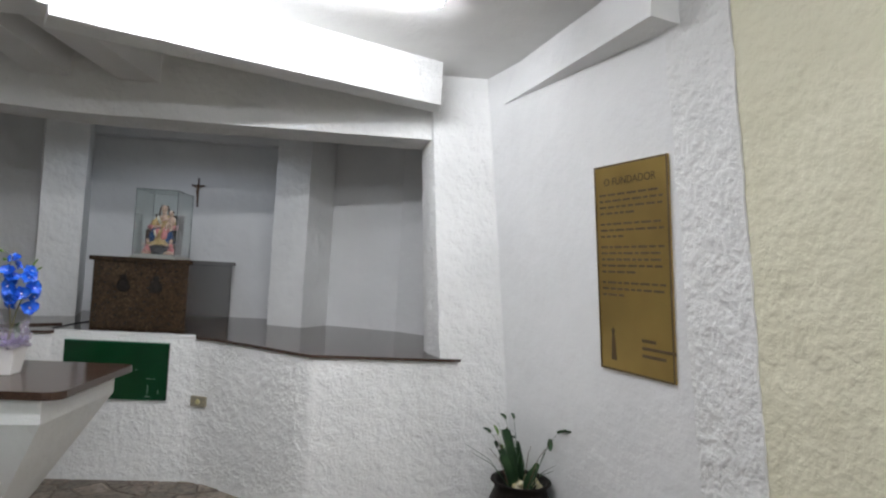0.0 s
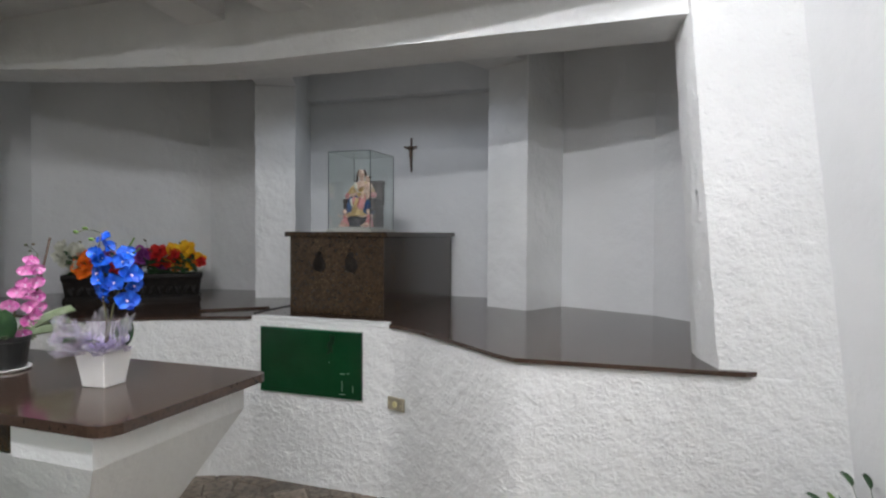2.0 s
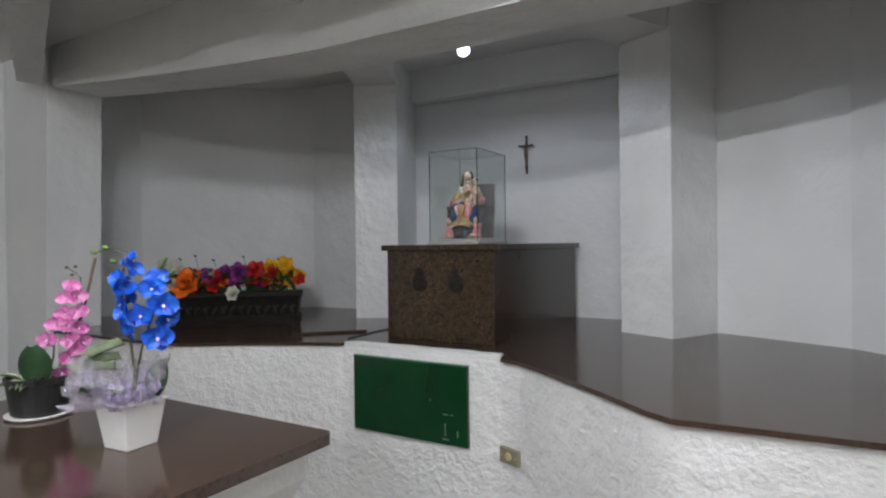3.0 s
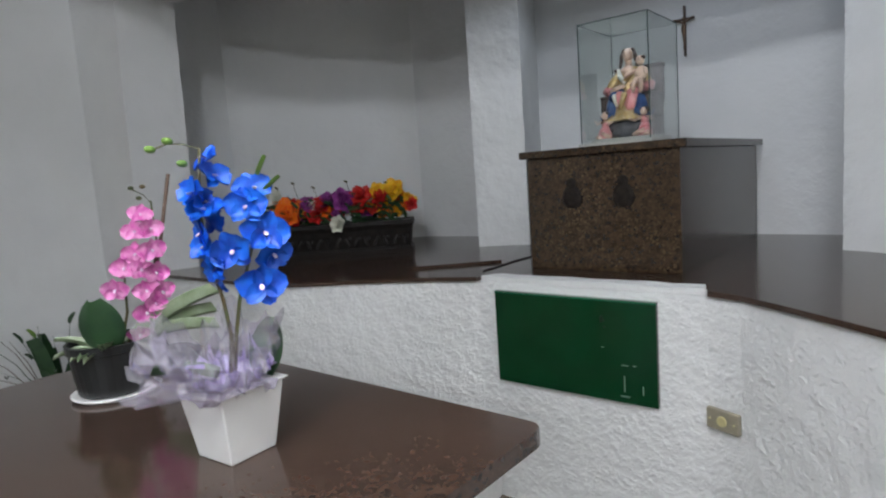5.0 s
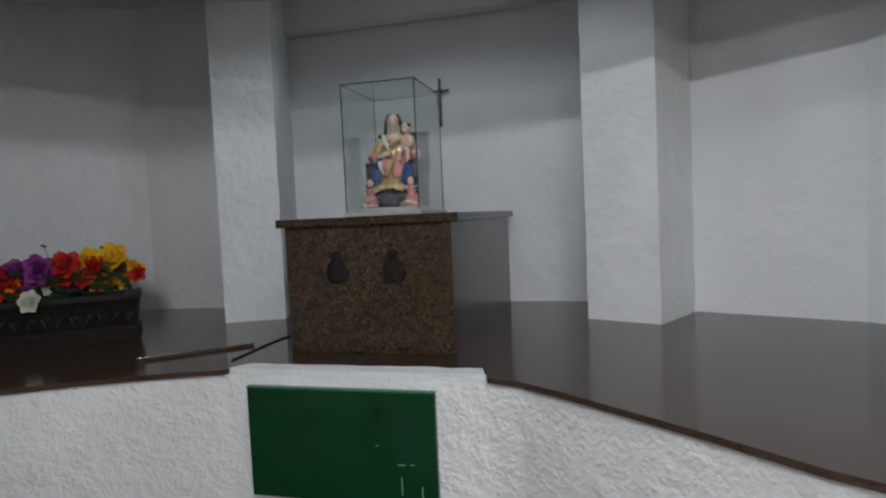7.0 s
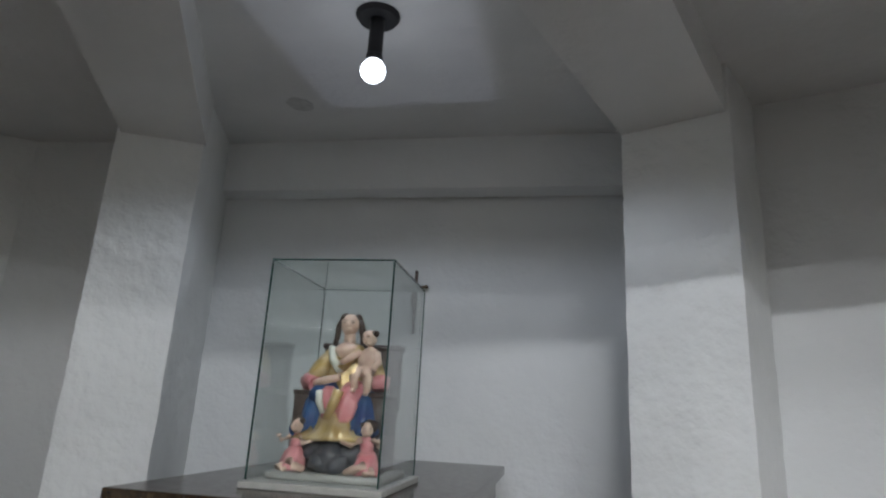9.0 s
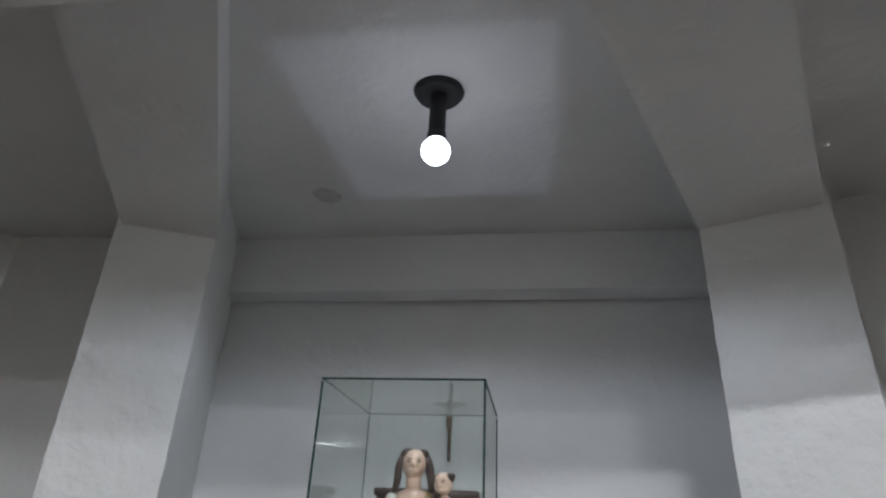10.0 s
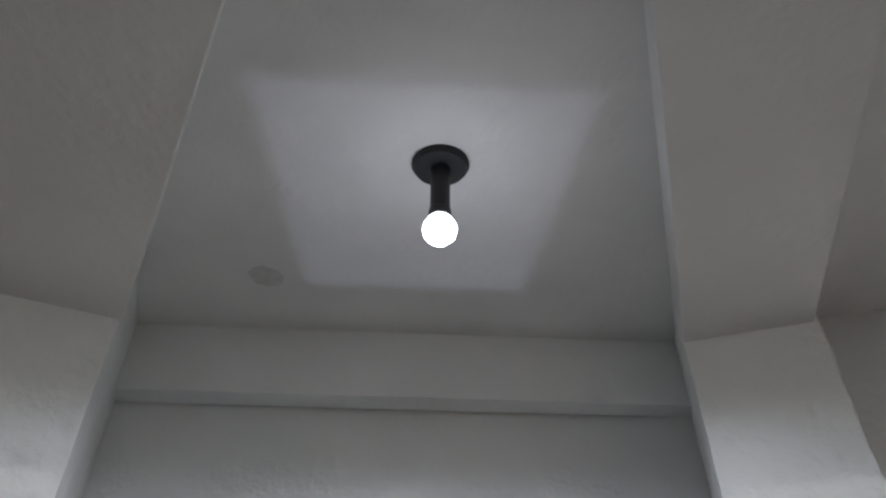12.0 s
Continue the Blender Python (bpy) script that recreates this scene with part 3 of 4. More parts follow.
def statue():
    """A seated figure with a child on a dark throne above two small kneeling figures."""
    bm = bmesh.new()
    mats = (M_SKIN, M_GOLD, M_ROSE, M_NAVY, M_HAIR, M_THRONE, M_CLOUD, M_BASE, M_WHITE_PETAL)
    SK, GO, RO, NA, HA, TH, CL, BA, WH = range(9)

    def paint(first, mat):
        bm.faces.ensure_lookup_table()
        for f in bm.faces[first:]:
            f.material_index = mat

    def slab(x0, y0, z0, x1, y1, z1, mat):
        n = len(bm.faces)
        bevelled = bevel(box(bmesh.new(), x0, y0, z0, x1, y1, z1), 0.003, 1)
        me = bpy.data.meshes.new("slab")
        bevelled.to_mesh(me)
        bevelled.free()
        bm.from_mesh(me)
        bpy.data.meshes.remove(me)
        paint(n, mat)

    def limb(pts, r0, r1, mat):
        n = len(bm.faces)
        sweep(bm, pts, r0, 10, r1)
        paint(n, mat)

    def drape(x, y, prof, mat, folds, deep, squash=0.8, lean=(0.0, 0.0), n=44, phase=0.0):
        """A pleated skirt of cloth: rings of radius and height with folds that deepen towards the hem."""
        first = len(bm.faces)
        rings = []
        top = max(z for r, z in prof)
        low = min(z for r, z in prof)
        for r, z in prof:
            f = (top - z) / (top - low)
            ring = []
            for i in range(n):
                a = 2 * math.pi * i / n
                rr = r * (1 + deep * f * math.sin(folds * a + phase + 2.5 * f) + 0.5 * deep * f * math.sin(2.3 * folds * a))
                ring.append(bm.verts.new((x + lean[0] * f + rr * math.cos(a), y + lean[1] * f + squash * rr * math.sin(a), z)))
            rings.append(ring)
        for a, b in zip(rings, rings[1:]):
            for i in range(n):
                bm.faces.new((a[i], a[(i + 1) % n], b[(i + 1) % n], b[i]))
        bm.faces.new(rings[0])
        bm.faces.new(rings[-1])
        paint(first, mat)

    def head(x, y, z, r, turn, hair):
        """Face with brow, nose, eyes and mouth, and hair parted in the middle."""
        m = Matrix.Translation((x, y, z)) @ Matrix.Rotation(radians(turn), 4, "Z")

        def at(p):
            return m @ (Vector(p) * r)
        blob(bm, at((0, 0, 0)), (0.80 * r, 0.92 * r, 1.12 * r), SK, (0, 0, turn), 16, 12)
        blob(bm, at((0, -0.55, -0.55)), (0.40 * r, 0.40 * r, 0.36 * r), SK, (0, 0, turn), 8, 6)
        blob(bm, at((0, -0.95, -0.08)), (0.13 * r, 0.16 * r, 0.30 * r), SK, (-12, 0, turn), 8, 6)
        for k in (-1, 1):
            blob(bm, at((k * 0.34, -0.80, 0.10)), (0.15 * r, 0.08 * r, 0.07 * r), HA, (0, 0, turn), 8, 5)
            blob(bm, at((k * 0.34, -0.80, 0.32)), (0.20 * r, 0.07 * r, 0.04 * r), HA, (0, 0, turn), 8, 5)
            if hair:
                blob(bm, at((k * 0.40, 0.34, 0.50)), (0.60 * r, 0.80 * r, 0.72 * r), HA, (0, k * 16, turn), 14, 10, rough=0.002)
                limb([at((k * 0.78, 0.05, 0.45)), at((k * 1.02, 0.05, -0.35)), at((k * 1.10, 0.10, -1.20)), at((k * 1.25, -0.05, -2.0))], 0.32 * r, 0.20 * r, HA)
            else:
                blob(bm, at((k * 0.35, 0.30, 0.55)), (0.58 * r, 0.72 * r, 0.62 * r), HA, (0, k * 14, turn), 12, 8, rough=0.003)
        blob(bm, at((0, -0.84, -0.50)), (0.20 * r, 0.07 * r, 0.06 * r), RO, (0, 0, turn), 8, 5)

    # base, throne with a tall back and two arms
    slab(-0.108, -0.100, 0.0, 0.108, 0.100, 0.016, BA)
    slab(-0.082, -0.010, 0.016, 0.085, 0.095, 0.150, TH)
    slab(-0.076, 0.060, 0.150, 0.090, 0.096, 0.302, TH)
    slab(-0.080, 0.056, 0.296, 0.094, 0.098, 0.310, TH)
    for k in (-1, 1):
        slab(k * 0.072 - 0.018, -0.040, 0.096, k * 0.072 + 0.018, 0.060, 0.182, TH)
        slab(k * 0.072 - 0.021, -0.044, 0.178, k * 0.072 + 0.021, 0.062, 0.190, TH)
    # cloud under the feet
    for dx, dy, dz, r in ((0, -0.064, 0.046, 0.034), (-0.03, -0.050, 0.058, 0.028), (0.032, -0.050, 0.055, 0.028), (0, -0.035, 0.075, 0.034), (-0.018, -0.076, 0.036, 0.020), (0.020, -0.078, 0.038, 0.020)):
        blob(bm, (dx, dy, dz), (r, r * 0.8, r), CL, seg=16, rings=12, rough=0.008)
    # gold skirt that spreads on the cloud
    drape(0.0, -0.036, [(0.030, 0.178), (0.031, 0.150), (0.034, 0.125), (0.042, 0.104), (0.058, 0.092), (0.066, 0.086), (0.050, 0.082)], GO, 9, 0.16, 0.72, (0.0, -0.020))
    # blue mantle over the knees, rose robe between them
    for k in (-1, 1):
        drape(k * 0.044, -0.018, [(0.014, 0.196), (0.024, 0.188), (0.028, 0.165), (0.030, 0.135), (0.034, 0.105), (0.028, 0.096)], NA, 6, 0.16, 1.15, (k * 0.004, -0.010), 30, k)
    limb([(-0.036, 0.020, 0.190), (-0.034, -0.030, 0.192), (-0.030, -0.058, 0.176)], 0.030, 0.024, NA)
    limb([(0.030, 0.020, 0.190), (0.026, -0.034, 0.190), (0.020, -0.062, 0.168)], 0.028, 0.022, RO)
    drape(-0.016, -0.056, [(0.010, 0.200), (0.016, 0.190), (0.018, 0.168), (0.015, 0.140), (0.008, 0.126)], RO, 5, 0.20, 0.8, (0.004, -0.006), 26)
    drape(0.022, -0.058, [(0.012, 0.192), (0.020, 0.180), (0.022, 0.155), (0.018, 0.132), (0.010, 0.122)], RO, 5, 0.20, 0.7, (-0.002, -0.004), 26, 2.0)
    limb([(0.010, -0.074, 0.190), (0.002, -0.080, 0.160), (-0.010, -0.078, 0.128)], 0.011, 0.007, GO)
    limb([(-0.030, -0.072, 0.188), (-0.026, -0.078, 0.165), (-0.020, -0.074, 0.140)], 0.008, 0.005, WH)
    # trunk in a gold mantle, rose sleeves, hands
    drape(-0.004, 0.014, [(0.012, 0.306), (0.026, 0.300), (0.038, 0.284), (0.042, 0.258), (0.040, 0.230), (0.046, 0.200), (0.050, 0.190)], GO, 8, 0.12, 0.72, (-0.002, 0.0))
    blob(bm, (-0.002, -0.008, 0.285), (0.026, 0.020, 0.020), SK, (20, 0, 0), 12, 8)
    limb([(-0.033, 0.008, 0.284), (-0.052, -0.006, 0.250), (-0.060, -0.022, 0.216)], 0.015, 0.020, GO)
    limb([(-0.067, -0.020, 0.212), (-0.060, -0.034, 0.202), (-0.046, -0.046, 0.202)], 0.023, 0.018, RO)
    limb([(-0.046, -0.046, 0.204), (-0.024, -0.060, 0.212), (0.004, -0.064, 0.220)], 0.011, 0.008, SK)
    limb([(0.032, 0.008, 0.282), (0.056, -0.004, 0.250), (0.066, -0.020, 0.222)], 0.014, 0.018, GO)
    limb([(0.072, -0.016, 0.222), (0.078, -0.026, 0.200)], 0.020, 0.016, RO)
    limb([(-0.034, -0.010, 0.292), (-0.026, -0.022, 0.262), (-0.006, -0.028, 0.236)], 0.008, 0.010, WH)
    limb([(0.022, -0.014, 0.290), (0.010, -0.026, 0.262), (-0.006, -0.030, 0.240)], 0.007, 0.009, GO)
    limb([(-0.003, 0.006, 0.286), (-0.003, 0.004, 0.330)], 0.013, 0.012, SK)
    head(-0.003, 0.000, 0.348, 0.0235, 6, True)
    # child on the knee
    blob(bm, (0.050, -0.030, 0.262), (0.021, 0.018, 0.032), SK, (0, 6, 0), 14, 10)
    blob(bm, (0.047, -0.032, 0.238), (0.020, 0.019, 0.018), SK, (0, 0, 0), 12, 8)
    head(0.048, -0.028, 0.313, 0.0175, -16, False)
    limb([(0.040, -0.042, 0.236), (0.032, -0.062, 0.222), (0.036, -0.064, 0.196)], 0.012, 0.007, SK)
    limb([(0.056, -0.042, 0.236), (0.060, -0.062, 0.218), (0.060, -0.062, 0.190)], 0.012, 0.007, SK)
    limb([(0.034, -0.034, 0.280), (0.016, -0.048, 0.264), (0.000, -0.052, 0.252)], 0.008, 0.006, SK)
    limb([(0.066, -0.034, 0.278), (0.074, -0.048, 0.256), (0.066, -0.058, 0.240)], 0.008, 0.006, SK)
    for fx, fz in ((0.035, 0.192), (0.060, 0.186)):
        blob(bm, (fx, -0.070, fz), (0.006, 0.012, 0.005), SK, seg=8, rings=6)
    # two kneeling small figures that hold the cloud
    for k in (-1, 1):
        head(k * 0.068, -0.066, 0.110, 0.0140, k * 20, False)
        blob(bm, (k * 0.069, -0.053, 0.118), (0.0155, 0.013, 0.014), HA, (0, 0, 0), 10, 8, rough=0.002)
        blob(bm, (k * 0.068, -0.060, 0.077), (0.014, 0.012, 0.021), RO, (0, -k * 12, 0), 12, 8)
        drape(k * 0.070, -0.058, [(0.012, 0.066), (0.018, 0.056), (0.021, 0.040), (0.023, 0.022), (0.020, 0.017)], RO, 6, 0.2, 0.95, (0, -0.008), 28, k)
        limb([(k * 0.058, -0.068, 0.088), (k * 0.046, -0.086, 0.076), (k * 0.028, -0.090, 0.084)], 0.0065, 0.005, SK)
        limb([(k * 0.080, -0.062, 0.088), (k * 0.094, -0.072, 0.078), (k * 0.096, -0.084, 0.090)], 0.0065, 0.005, SK)
        limb([(k * 0.070, -0.078, 0.036), (k * 0.056, -0.094, 0.030), (k * 0.040, -0.088, 0.022)], 0.010, 0.007, SK)
        limb([(k * 0.078, -0.074, 0.030), (k * 0.088, -0.086, 0.024), (k * 0.074, -0.094, 0.021)], 0.009, 0.006, SK)
        slab(k * 0.078 - 0.016, -0.038, 0.016, k * 0.078 + 0.016, -0.008, 0.098, TH)
        petal(bm, Matrix.Translation((k * 0.076, -0.044, 0.076)) @ pose(0, 0, 0, 0, -55, 90 - k * 50), 0.044, 0.026, 0.3, 0.1, NA)
    # carved and painted by hand: nothing is quite even
    for v in bm.verts:
        if v.co.z > 0.02:
            v.co += 0.0022 * noise.noise_vector(v.co * 55.0) + 0.0012 * noise.noise_vector(v.co * 150.0)
    ob = part("statue", bm, mats, smooth=True)
    ob.matrix_world = pose(0.042, 0.55, 1.538, 0, 0, 0) @ Matrix.Diagonal((1.28, 1.20, 1.08, 1))
    tagged(ob, "painted statue of a seated robed figure holding a child", "statue")


statue()

# crucifix on the apse wall
cross = thing("crucifix", -0.045, 1.55, 2.0, "small dark wooden crucifix hanging on the apse wall", "crucifix")
part("upright", local(cross, rounded(-0.027, 1.530, 2.030, -0.015, 1.548, 2.310, 0.002)), M_CROSS, cross)
part("crossbar", local(cross, rounded(-0.079, 1.520, 2.228, 0.037, 1.530, 2.240, 0.002)), M_CROSS, cross)
bm = bmesh.new()
blob(bm, (-0.021, 1.515, 2.177), (0.012, 0.008, 0.040), 0)
blob(bm, (-0.021, 1.513, 2.232), (0.010, 0.009, 0.012), 0)
sweep(bm, [(-0.075, 1.516, 2.239), (-0.021, 1.515, 2.209), (0.033, 1.516, 2.239)], 0.005)
sweep(bm, [(-0.021, 1.515, 2.142), (-0.017, 1.513, 2.102), (-0.021, 1.518, 2.067)], 0.008, 6, 0.005)
part("figure", local(cross, bm), M_FIGURE, cross, "small bronze figure", smooth=True)

cross.location.x -= 0.012
cross.location.y += 0.045

# ceiling lamp
lamp = thing("ceiling_lamp", 0.057, 0.482, 2.806, "black ceiling lamp with a bare lit bulb", "lamp")
bm = bmesh.new()
lathe(bm, [(0.0, 0.0), (0.062, 0.0), (0.064, -0.008), (0.056, -0.020), (0.0, -0.022)], 28)
part("ceiling_rose", bm, M_METAL_BLACK, lamp, smooth=False)
bm = bmesh.new()
lathe(bm, [(0.0, -0.020), (0.021, -0.020), (0.021, -0.135), (0.024, -0.138), (0.024, -0.155), (0.0, -0.157)], 20)
part("socket", bm, M_METAL_BLACK, lamp)
bm = bmesh.new()
lathe(bm, [(0.017, -0.152), (0.026, -0.161), (0.034, -0.174), (0.036, -0.187), (0.032, -0.202), (0.020, -0.214), (0.0, -0.218)], 22)
bulb = part("bulb", bm, M_BULB, lamp, "glowing white bulb", smooth=True)
bulb.visible_shadow = False


# soot spot on the apse ceiling
bm = bmesh.new()
rng = random.Random(6)
rim = [(0.052 * rng.uniform(0.86, 1.1) * math.cos(k * math.pi / 14), 0.060 * rng.uniform(0.86, 1.1) * math.sin(k * math.pi / 14)) for k in range(28)]
prism(bm, rim, -0.001, 0.004)
soot = part("ceiling_stain", bm, M_SOOT)
soot.matrix_world = pose(-0.425, 1.049, 2.850, 4.6, 0, 0)
tagged(soot, "faint grey soot stain on the painted ceiling", "stain", kind="structure")


# fluorescent fittings, with the rearmost one added out of view as fill light
def tube_fitting(x, y, turn, strength, half):
    f = thing("fluorescent_light", x, y, CEIL, "lit white fluorescent tube fitting on the ceiling, real or added as fill", "ceiling light", "fluorescent lights", turn)
    part("housing", rounded(-half - 0.04, -0.03, -0.025, half + 0.04, 0.03, 0.0, 0.004), M_HOUSING, f)
    part("tube", sweep(bmesh.new(), [(-half, 0, -0.050), (half, 0, -0.050)], 0.014, 8), glow("lit_tube", (0.965, 0.965, 1.0), strength), f, "glowing tube", smooth=True)
    for k in (-1, 1):
        part("holder", rounded(k * (half + 0.01) - 0.01, -0.015, -0.066, k * (half + 0.01) + 0.01, 0.015, -0.025, 0.002), M_HOUSING, f)


for place in TUBES:
    tube_fitting(*place)

# green board, outlet
board = thing("green_board", 0.0, -0.01, 0.57, "glossy dark green glass board fixed below the altar", "panel")
part("board", local(board, rounded(-0.345, -0.034, 0.556, 0.340, -0.014, 0.938, 0.002)), M_PANEL, board)
part("top_edge", local(board, rounded(-0.345, -0.038, 0.939, 0.340, -0.012, 0.947, 0.002)), M_PANEL_EDGE, board)
outlet = thing("wall_outlet", 0.562, -0.036, 0.525, "olive wall outlet plate on the rough wall", "outlet", turn=-21)
part("plate", rounded(-0.060, -0.014, 0.0, 0.060, 0.006, 0.073, 0.004), M_PLATE, outlet)
bm = bmesh.new()
lathe(bm, [(0.0, 0.0), (0.019, 0.0), (0.017, 0.006), (0.0, 0.006)], 16, pose(0.0, -0.0135, 0.036, 90))
part("socket", bm, M_OUTLET, outlet, "yellowed round socket")
for k in (-1, 1):
    bm = bmesh.new()
    lathe(bm, [(0.0, 0.0), (0.0035, 0.0), (0.0035, 0.003), (0.0, 0.003)], 8, pose(k * 0.045, -0.0135, 0.036, 90))
    part("screw", bm, M_OUTLET, outlet)
# pale scuffs on the board
for x, z, w, h in ((0.205, 0.700, 0.028, 0.003), (0.250, 0.702, 0.012, 0.003), (0.215, 0.600, 0.003, 0.060), (0.285, 0.598, 0.003, 0.034), (0.200, 0.580, 0.036, 0.004), (0.130, 0.760, 0.008, 0.003)):
    part("scuff", local(board, box(bmesh.new(), x, -0.0362, z, x + w, -0.0338, z + h)), M_SCUFF, board, "pale scuff mark")

# granite cover lying on the shelf, and a cable
cover = part("granite_cover", bevel(prism(bmesh.new(), [(-0.88, 0.045), (-0.555, 0.35), (-0.85, 0.56), (-1.19, 0.40)], LEDGE + 0.0005, LEDGE + 0.014), 0.002), M_GRANITE)
tagged(cover, "loose brown granite cover plate lying on the ledge", "slab")
bm = bmesh.new()
sweep(bm, [(-0.492, 0.10, LEDGE + 0.0035), (-0.500, 0.25, LEDGE + 0.0035), (-0.512, 0.42, LEDGE + 0.0035), (-0.505, 0.58, LEDGE + 0.0035), (-0.44, 0.74, LEDGE + 0.0035), (-0.329, 0.80, LEDGE + 0.0035)], 0.0035)
tagged(part("cable", bm, M_METAL_BLACK), "black cable on the granite ledge", "cable")


# ---- plaques ----
def plaque(x, y0, y1, z0, z1, side, title):
    """A brass plaque on a side wall; side is the way it faces."""
    p = thing("plaque", x, (y0 + y1) / 2, z0, "brass memorial plaque with engraved text on the white wall", "plaque")
    s = side
    part("plate", local(p, rounded(min(x + s * 0.002, x + s * 0.012), y0, z0, max(x + s * 0.002, x + s * 0.012), y1, z1, 0.002)), M_BRASS, p)
    for a, b, c, d in ((y0, y1, z0, z0 + 0.008), (y0, y1, z1 - 0.008, z1), (y0, y0 + 0.008, z0 + 0.008, z1 - 0.008), (y1 - 0.008, y1, z0 + 0.008, z1 - 0.008)):
        part("rim", local(p, box(bmesh.new(), min(x + s * 0.010, x + s * 0.016), a, c, max(x + s * 0.010, x + s * 0.016), b, d)), M_BRASS_RIM, p)
    w, h = y1 - y0, z1 - z0
    cu = bpy.data.curves.new("title", "FONT")
    cu.body, cu.size, cu.align_x, cu.extrude = title, h * 0.052, "CENTER", 0.0006
    t = new("title_tmp", cu)
    bpy.context.view_layer.update()
    me = bpy.data.meshes.new_from_object(t)
    bpy.data.objects.remove(t)
    me.materials.append(M_ENGRAVED)
    ob = new("title", me)
    ob.parent = p
    ob.matrix_local = pose(s * 0.0135, 0, h * 0.90, 90, 0, 90 if s > 0 else -90)
    rng = random.Random(5)
    z = 0.85
    for n in (4, 3, 5, 3):
        for i in range(n):
            ln = 0.86 if i < n - 1 else rng.uniform(0.25, 0.6)
            a0 = -0.43 * w if s > 0 else 0.43 * w - ln * w
            bm = bmesh.new()
            # words of the line as short bars
            u = 0.0
            while u < ln - 0.04:
                q = min(rng.uniform(0.05, 0.13), ln - u)
                ya = a0 + u * w if s > 0 else 0.43 * w - (u + q) * w
                box(bm, min(s * 0.0118, s * 0.0135), ya, z * h, max(s * 0.0118, s * 0.0135), ya + q * w, z * h + 0.010 * h)
                u += q + 0.025
            part("text_line", bm, M_ENGRAVED, p)
            z -= 0.030
        z -= 0.022
    # figure and signature at the foot
    bm = bmesh.new()
    yy = 0.30 * w if s < 0 else -0.30 * w
    lathe(bm, [(0.0, 0.0), (0.020, 0.0), (0.012, 0.10), (0.008, 0.12), (0.014, 0.14), (0.0, 0.155)], 10, pose(s * 0.0125, yy, h * 0.05) @ Matrix.Diagonal((0.12, 1, 1, 1)))
    part("engraved_figure", bm, M_ENGRAVED, p)
    for k, (a, b) in enumerate(((0.13, 0.18), (0.16, 0.42), (0.10, 0.30))):
        bm = bmesh.new()
        ya = -s * (-0.12) * w
        y_a, y_b = sorted((-s * -0.10 * w, -s * -0.10 * w + s * b * w))
        box(bm, min(s * 0.0118, s * 0.0135), y_a, h * (0.16 - 0.035 * k), max(s * 0.0118, s * 0.0135), y_b, h * (0.175 - 0.035 * k))
        part("signature_line", bm, M_ENGRAVED, p)
    return p


founder = plaque(0.0, -0.235, 0.235, 0.0, 0.965, -1, "O FUNDADOR")
fx, fy = east(1.175, 0.004)
founder.matrix_world = pose(fx, fy, 1.125, 0, -6, 19)
plaque(L_WALL, -2.05, -1.43, 1.21, 2.24, 1, "")

# ---- altar table ----
TZ = 1.002
table = thing("altar_table", -0.05, -1.58, 0.0, "white plastered altar table with a brown granite top", "altar table")
bm = bmesh.new()
poly = []
for cx, cy, a0 in ((0.577 - 0.05, -1.235 - 0.03, 0), (-0.67 + 0.03, -1.235 - 0.03, 90), (-0.67 + 0.03, -1.93 + 0.03, 180), (0.577 - 0.06, -1.93 + 0.06, 270)):
    r = 0.06 if a0 == 270 else 0.03
    for k in range(4):
        a = radians(a0 + 30 * k)
        poly.append((cx + r * math.cos(a) + (0.02 if a0 == 0 else 0), cy + r * math.sin(a)))
prism(bm, poly, TZ - 0.032, TZ)
part("tabletop", local(table, bm), M_GRANITE, table, "polished brown granite slab")
bm = bmesh.new()
X0, X1, Y0, Y1 = -0.60, 0.505, -1.905, -1.275
box(bm, X0, Y0, 0.872, X1, Y1, TZ - 0.032)
part("frieze", local(table, bm), M_SMOOTH, table)
bm = bmesh.new()
prism(bm, [(-0.30, -1.72), (0.20, -1.72), (0.20, -1.58), (-0.30, -1.58)], 0.30, 0.872, [(X0, Y0), (X1, Y0), (X1, Y1), (X0, Y1)])
part("pedestal", local(table, bm), M_SMOOTH, table)
part("foot", local(table, rounded(-0.40, -1.80, 0.0, 0.30, -1.50, 0.30, 0.006)), M_SMOOTH, table)
part("inset_panel", local(table, box(bmesh.new(), -0.50, Y0 - 0.004, 0.880, 0.19, Y0 + 0.02, 0.964)), M_SPECK, table, "dark brown granite inset")

# green kneeler in front of the table
kneeler = thing("kneeler", -0.45, -2.5, 0.0, "low bench covered in green cloth before the table", "kneeler")
part("cushion", local(kneeler, rounded(-1.10, -2.36, 0.58, 0.55, -2.12, 0.66, 0.02, 3)), M_GREEN_CLOTH, kneeler)
for x in (-1.05, 0.42):
    part("leg", local(kneeler, rounded(x, -2.33, 0.0, x + 0.06, -2.15, 0.58, 0.004)), M_CROSS, kneeler)


